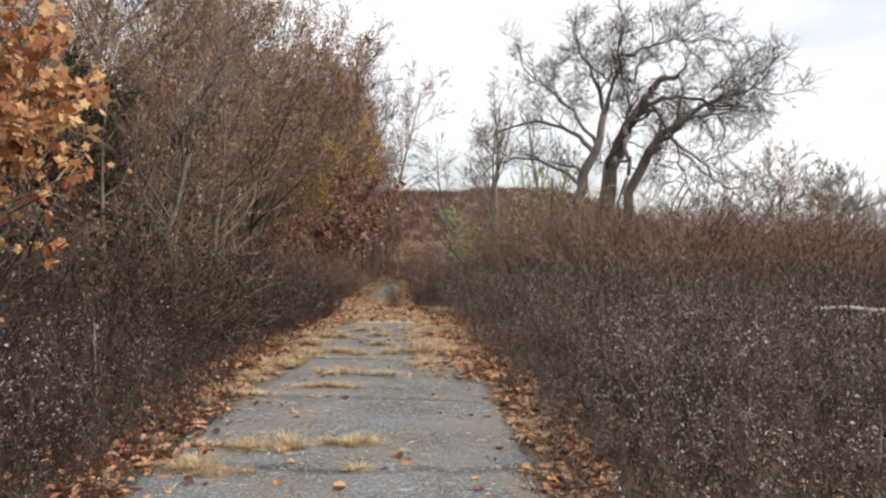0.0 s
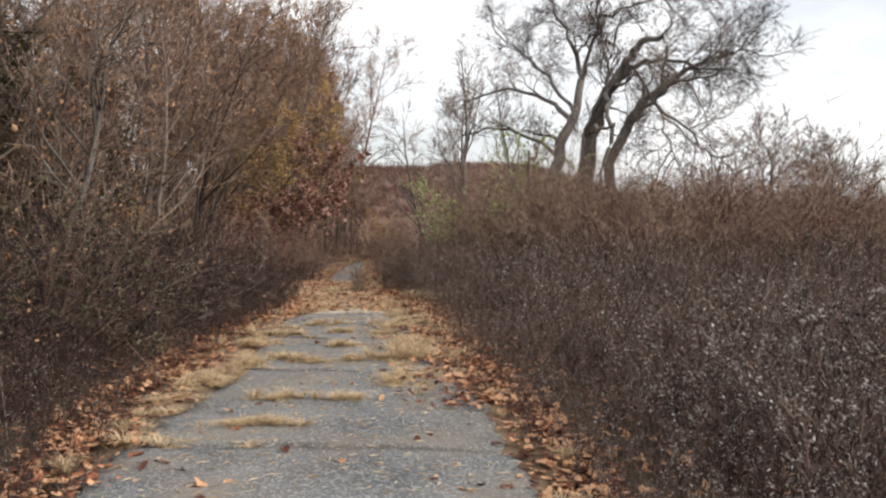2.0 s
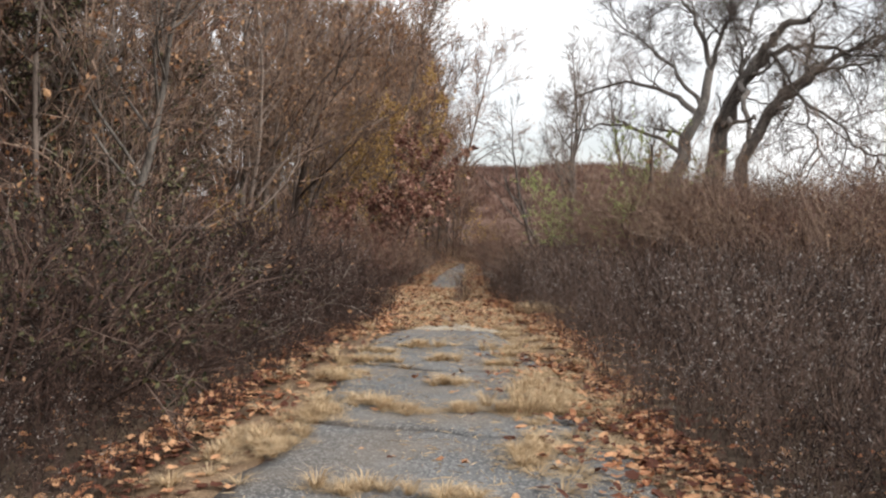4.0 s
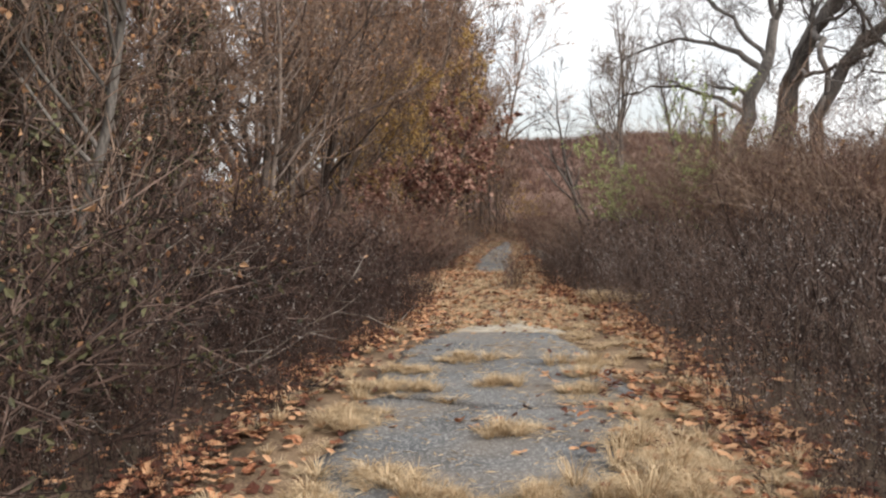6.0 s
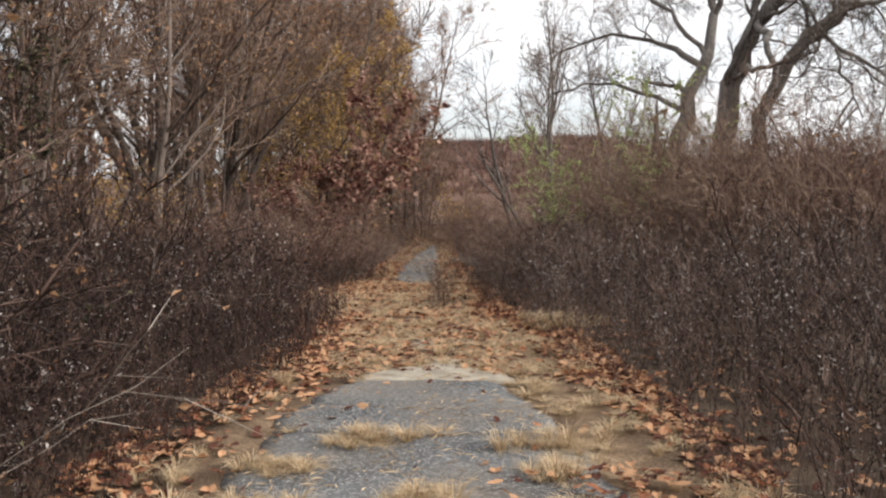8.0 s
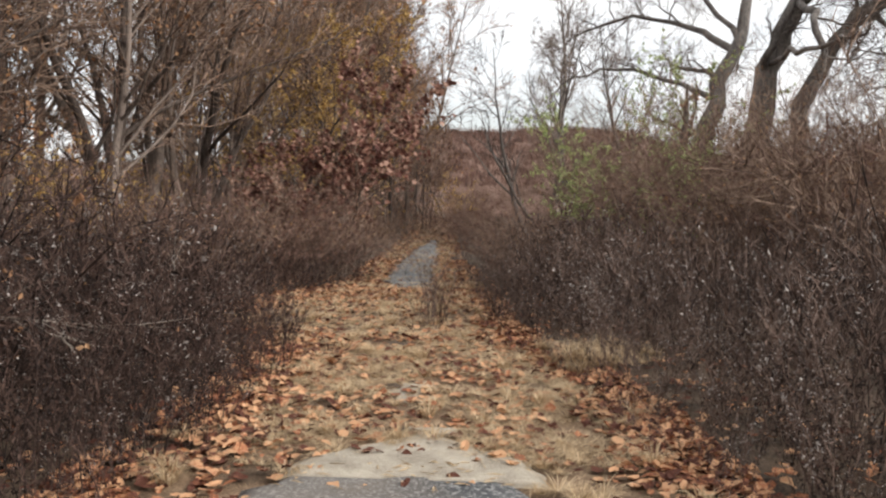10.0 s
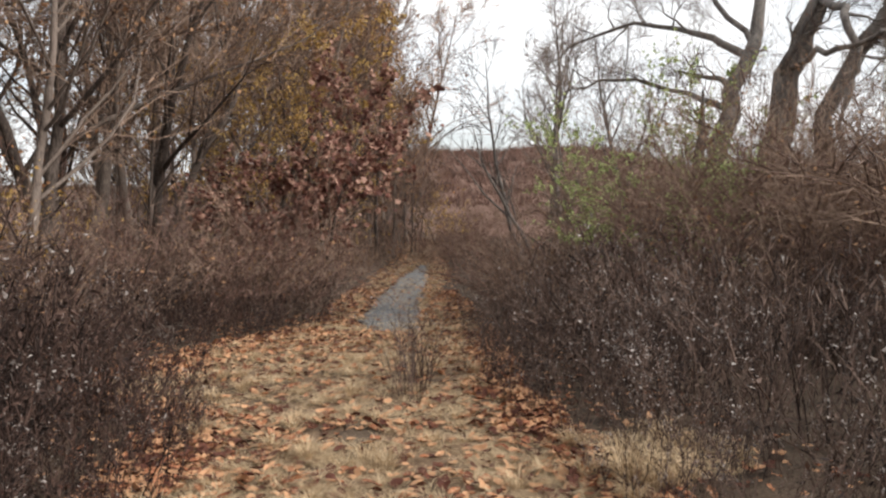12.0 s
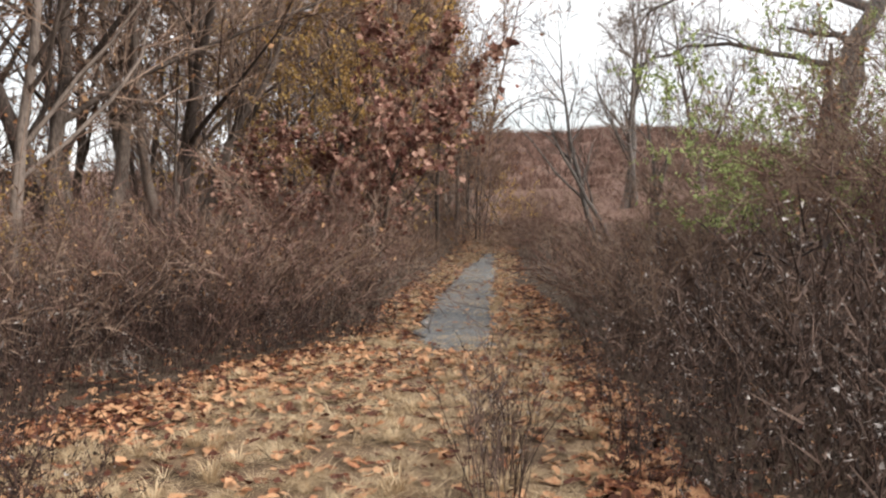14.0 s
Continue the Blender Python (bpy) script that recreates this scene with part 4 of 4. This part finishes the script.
for x0, y0, wx, wy in MATS:
    for k in range(int(9 + 95 * wx * wy / 0.1)):
        x, y = x0 + rnd.normal() * wx * 0.6, y0 + rnd.normal() * wy * 0.6
        places.append((4 if k % 3 else int(rnd.integers(3)), x, y, gz(x, y) + 0.045, rnd.uniform(0, 6.28), rnd.uniform(0.35, 0.95), 0.0))
tagged(new("dry_grass", np_mesh("dry_grass", *scatter(tufts + [stubble], places), M_STRAW)), "thin dry yellow grass along the path", "grass", kind="stuff")


sv, sf = [], []
for k in range(5200):
    y = rnd.uniform(2.5, 18.3) if k % 5 else rnd.uniform(28, 40)
    x = rnd.uniform(np.interp(y, AY, AL), np.interp(y, AY, AR)) if y < 20 else rnd.uniform(np.interp(y, BY, BL), np.interp(y, BY, BR))
    if noise.noise((x * 0.9, y * 1.5, 2.0)) < rnd.uniform(-0.45, 0.3):
        continue
    a, ln, w = rnd.uniform(0, 6.28), rnd.uniform(0.03, 0.13), rnd.uniform(0.002, 0.006)
    d, n2 = np.array((math.cos(a), math.sin(a), 0)) * ln, np.array((-math.sin(a), math.cos(a), 0)) * w
    c = np.array((x, y, gz(x, y) + 0.058))
    n0 = len(sv)
    sv += [c - d / 2, c + n2 + (0, 0, 0.006), c + d / 2, c - n2 + (0, 0, 0.002)]
    sf += [(n0, n0 + 1, n0 + 2), (n0, n0 + 2, n0 + 3)]
tagged(new("straw_scraps", np_mesh("straw_scraps", np.array(sv), np.array(sf), M_STRAW)), "scraps of dry straw strewn over the asphalt", "straw", kind="stuff")


def ground_leaf(seed):
    rng = np.random.default_rng(seed)
    v = LOBED - np.array((0.45, 0, 0))
    v[1:, :2] *= (0.52 / np.linalg.norm(v[1:, :2], axis=1)[:, None]) ** rng.uniform(0.3, 0.75)      # shallow lobes
    v[:, 1] *= rng.uniform(0.55, 0.9)
    if seed % 3 == 1:      # plain oval leaf, curled
        ang = np.arange(10) * math.pi / 5
        v = np.vstack(((0, 0, 0), np.stack((0.6 * np.cos(ang), 0.27 * np.sin(ang), 0 * ang), 1)))
    v[:, 2] = 0.45 * (v[:, 0] ** 2) * rng.uniform(-1, 1.6) + 0.7 * v[:, 1] ** 2 * rng.uniform(-0.7, 1.8) + rng.normal(size=len(v)) * 0.045
    a, b = rng.normal(size=2) * 0.2
    v = v @ np.array(Euler((a, b, 0)).to_matrix()).T
    v[:, 2] -= v[:, 2].min()
    k = len(v)
    return v, np.array([(0, q, q + 1) for q in range(1, k - 1)] + [(0, k - 1, 1)])


leafs = [ground_leaf(300 + k) for k in range(12)]


def litter_spot(r):
    """Thick along the verges and over the grassy stretch, sparse on the asphalt."""
    while True:
        y = r.uniform(2.5, 36) if r.uniform() < 0.5 else r.uniform(17.5, 28) if r.uniform() < 0.8 else r.uniform(36, 60)
        a, b = left_edge(y), right_edge(y)
        u = r.uniform()
        if y > 26 and r.uniform() < 0.35:
            x = r.uniform(a, b)
        elif u < 0.38:
            x = a + abs(r.normal()) * 0.4 - 0.45
        elif u < 0.80:
            x = b - abs(r.normal()) * 0.28 + 0.4
        else:
            x = r.uniform(a, b)
            if y < 18.3 and r.uniform() < 0.82:
                continue
        if 28.3 < y < 46 and np.interp(y, BY, BL) + 0.05 < x < np.interp(y, BY, BR) - 0.05 and r.uniform() < 0.88:
            continue
        if noise.noise((x * 1.6, y * 1.6, 4.0)) + 0.45 * noise.noise((x * 5, y * 5, 4.0)) + 0.4 < r.uniform(-0.35, 0.45):
            continue
        return x, y


litter = tagged(new("leaf_litter"), "fallen orange-brown leaves lying along the path", "leaves")
pl = []
for k in range(36000):
    x, y = litter_spot(rnd)
    if k > 31000:          # thinner under the weeds
        y = rnd.uniform(2.5, 30)
        x = left_edge(y) - rnd.uniform(0, 1.8) if k % 2 else right_edge(y) + rnd.uniform(0, 1.8)
    lift = 0.0
    if k % 45 == 7:        # blown into the dry grass
        y = rnd.uniform(9.5, 15.5)
        x, lift = float(np.interp(y, AY, AR)) + rnd.normal() * 0.3, 0.045
    if k % 24 == 0:        # the leafy bank where the path turns away
        x, y = -6.3 + rnd.normal() * 2.0, 61.5 + rnd.normal() * 1.6
    pl.append((int(rnd.integers(12)), x, y, gz(x, y) + lift + rnd.uniform(0.02, 0.05), rnd.uniform(0, 6.28), rnd.uniform(0.03, 0.105), 0.0))
lv, lf = scatter(leafs, pl)
rest = part("leaves", np_mesh("leaves", lv, lf, M_LEAF_LITTER), litter)
rest["kind"] = "stuff"
leaf_meshes = [np_mesh("leaf", *lf2, M_LEAF_PIECE) for lf2 in leafs]
for k in range(300):
    while True:
        x, y = litter_spot(rnd)
        if 4 < y < 24:
            break
    o = part("leaf", leaf_meshes[k % 12], litter)
    o.matrix_basis = pose(x, y, gz(x, y) + 0.05, rnd.normal() * 14, rnd.normal() * 14, rnd.uniform(0, 360))
    s = float(rnd.uniform(0.06, 0.115))
    o.scale = (s, s, s)

# --- bare spots in the trodden grass ---
def bare_spot(name, x0, y0, wx, wy, material, label):
    half = lambda y: wx * math.sqrt(max(0.02, 1 - ((y - y0) / wy) ** 2))
    me = strip(name, lambda y: x0 - half(y) * (1 + 0.5 * noise.noise((2, y * 5, 1))), lambda y: x0 + half(y) * (1 + 0.5 * noise.noise((6, y * 5, 1))), y0 - wy, y0 + wy, 0.05, 0.034, 12, 0.04, material, 0.02)
    tagged(new(name, me), label, "ground", kind="structure")


bare_spot("sand_spot", -1.42, 20.15, 0.2, 0.35, M_SAND, "pale sandy earth worn bare in the path")
bare_spot("mud_rut", -1.75, 22.6, 0.16, 1.0, M_SOIL, "dark damp earth in a rut of the path")

# --- crumbled rim where the asphalt ends, a clod, pale stalks ---
rim = strip("crumbled_rim", lambda y: -2.0 + 1.3 * max(0, y - 18.2) ** 1.4 + 0.1 * noise.noise((1, y * 6, 2)), lambda y: -0.55 - 1.2 * max(0, y - 18.2) ** 1.4 + 0.1 * noise.noise((4, y * 6, 2)), 18.0, 19.0, 0.05, 0.052, 16, 0.05, M_SAND, 0.012)
tagged(new("crumbled_rim", rim), "pale crumbled gravel where the asphalt breaks off", "gravel", kind="structure")


def build_clod(seed, r):
    rng = np.random.default_rng(seed)
    bm = bmesh.new()
    bmesh.ops.create_icosphere(bm, subdivisions=2, radius=r)
    for v in bm.verts:
        v.co *= 1 + 0.35 * noise.noise(v.co * 14 + Vector((seed, 0, 0)))
        v.co.z *= 0.6
    me = bpy.data.meshes.new("earth_clod")
    bm.to_mesh(me)
    bm.free()
    me.materials.append(M_SOIL)
    return tagged(new("earth_clod", me), "dark clod of earth lying on the path", "clod")


place(build_clod(3, 0.075), -1.6, 20.2, 0, 1.0, 0, -0.03)
place(build_clod(5, 0.05), -1.35, 20.9, 40, 1.0, 0, -0.03)


def build_stalk(seed, h):
    rng = np.random.default_rng(seed)
    g = Geo()
    p, r = grow((0, 0, -0.05), (rng.normal() * 0.1, rng.normal() * 0.1, 1), h, 0.006, 6, 0.05, 0, rng, 0.4)
    g.tube(p, r, 5)
    for k in range(5):
        q0, d = at_line(p, rng.uniform(0.55, 1))
        e, er = grow(q0, fork(d, 0.5, rng), 0.16, 0.003, 2, 0.1, 0, rng, 0.4)
        g.tube(e, er, 3)
    return tagged(new("dry_stalk", g.mesh("dry_stalk", M_CANE)), "tall bleached dry stalk rising from the weeds", "stalk", "bleached stalks")


stalk_a, stalk_b = build_stalk(1, 1.25), build_stalk(2, 1.45)
place(stalk_a, 2.75, 9.5, 0)
place(stalk_b, 3.0, 9.9, 60)
for k, (x, y, a, sc) in enumerate(((3.9, 11.6, 20, 0.95), (-3.2, 29.4, 140, 0.8), (-3.0, 29.5, 10, 0.75), (1.4, 24.6, 80, 0.9), (-2.7, 6.4, 200, 0.75), (-3.1, 8.9, 300, 0.8), (5.2, 13.1, 15, 1.0), (4.6, 8.7, 230, 0.9), (1.9, 17.2, 75, 0.95), (-3.6, 20.8, 160, 0.95), (-4.0, 18.4, 33, 1.0))):
    again(stalk_a if k % 2 else stalk_b, x, y, a, sc, 5)

# --- dead stalks standing in the path ---
stalk_kinds = [weed_arrays(150 + k, 0.9, 5, 1, 1, (3, 6), 1.2) for k in range(3)]
for k in range(13):
    w = stalk_kinds[k % 3]
    ob = new("weed_plant")
    part("stalk_clump", np_mesh("stalk_clump", *w[0], M_WEED), ob)
    part("seed_heads", np_mesh("seed_heads", *w[1], M_SEED), ob)["kind"] = "stuff"
    tagged(ob, "dead upright weed stalks standing in the path", "weed", "weeds standing in the path")
    place(ob, -1.47 + 0.09 * math.sin(k * 2.4), 23.5 + 0.075 * k, k * 70, 0.85 + 0.3 * ((k * 7) % 5) / 5)

# --- brush on the far hill ---
hb = []
hv = []
for sd in range(4):
    rng = np.random.default_rng(400 + sd)
    g = Geo()
    for k in range(22):
        a = rng.uniform(0, 6.28)
        p = np.array((math.cos(a), math.sin(a), 0)) * rng.uniform(0, 0.9)
        e = p + np.array((math.cos(a) * 0.6, math.sin(a) * 0.6, rng.uniform(0.7, 1.5))) + rng.normal(size=3) * 0.2
        g.tube(np.array((p, e)), (0.035, 0), 3)
    hv.append(g.arrays())
for k in range(2600):
    y = rnd.uniform(78, 150)
    x = rnd.uniform(-0.25 * y, 0.45 * y)
    if left_edge(min(y, 80)) - 0.3 < x < right_edge(min(y, 80)) + 0.3 and y < 66:
        continue
    hb.append((int(rnd.integers(4)), x, y, gz(x, y) - 0.05, rnd.uniform(0, 6.28), rnd.uniform(0.5, 0.95), 0.0))
tagged(new("hill_brush", np_mesh("hill_brush", *scatter(hv, hb), M_REDTWIG)), "red-brown winter brush over the far hillside", "brush", kind="stuff")
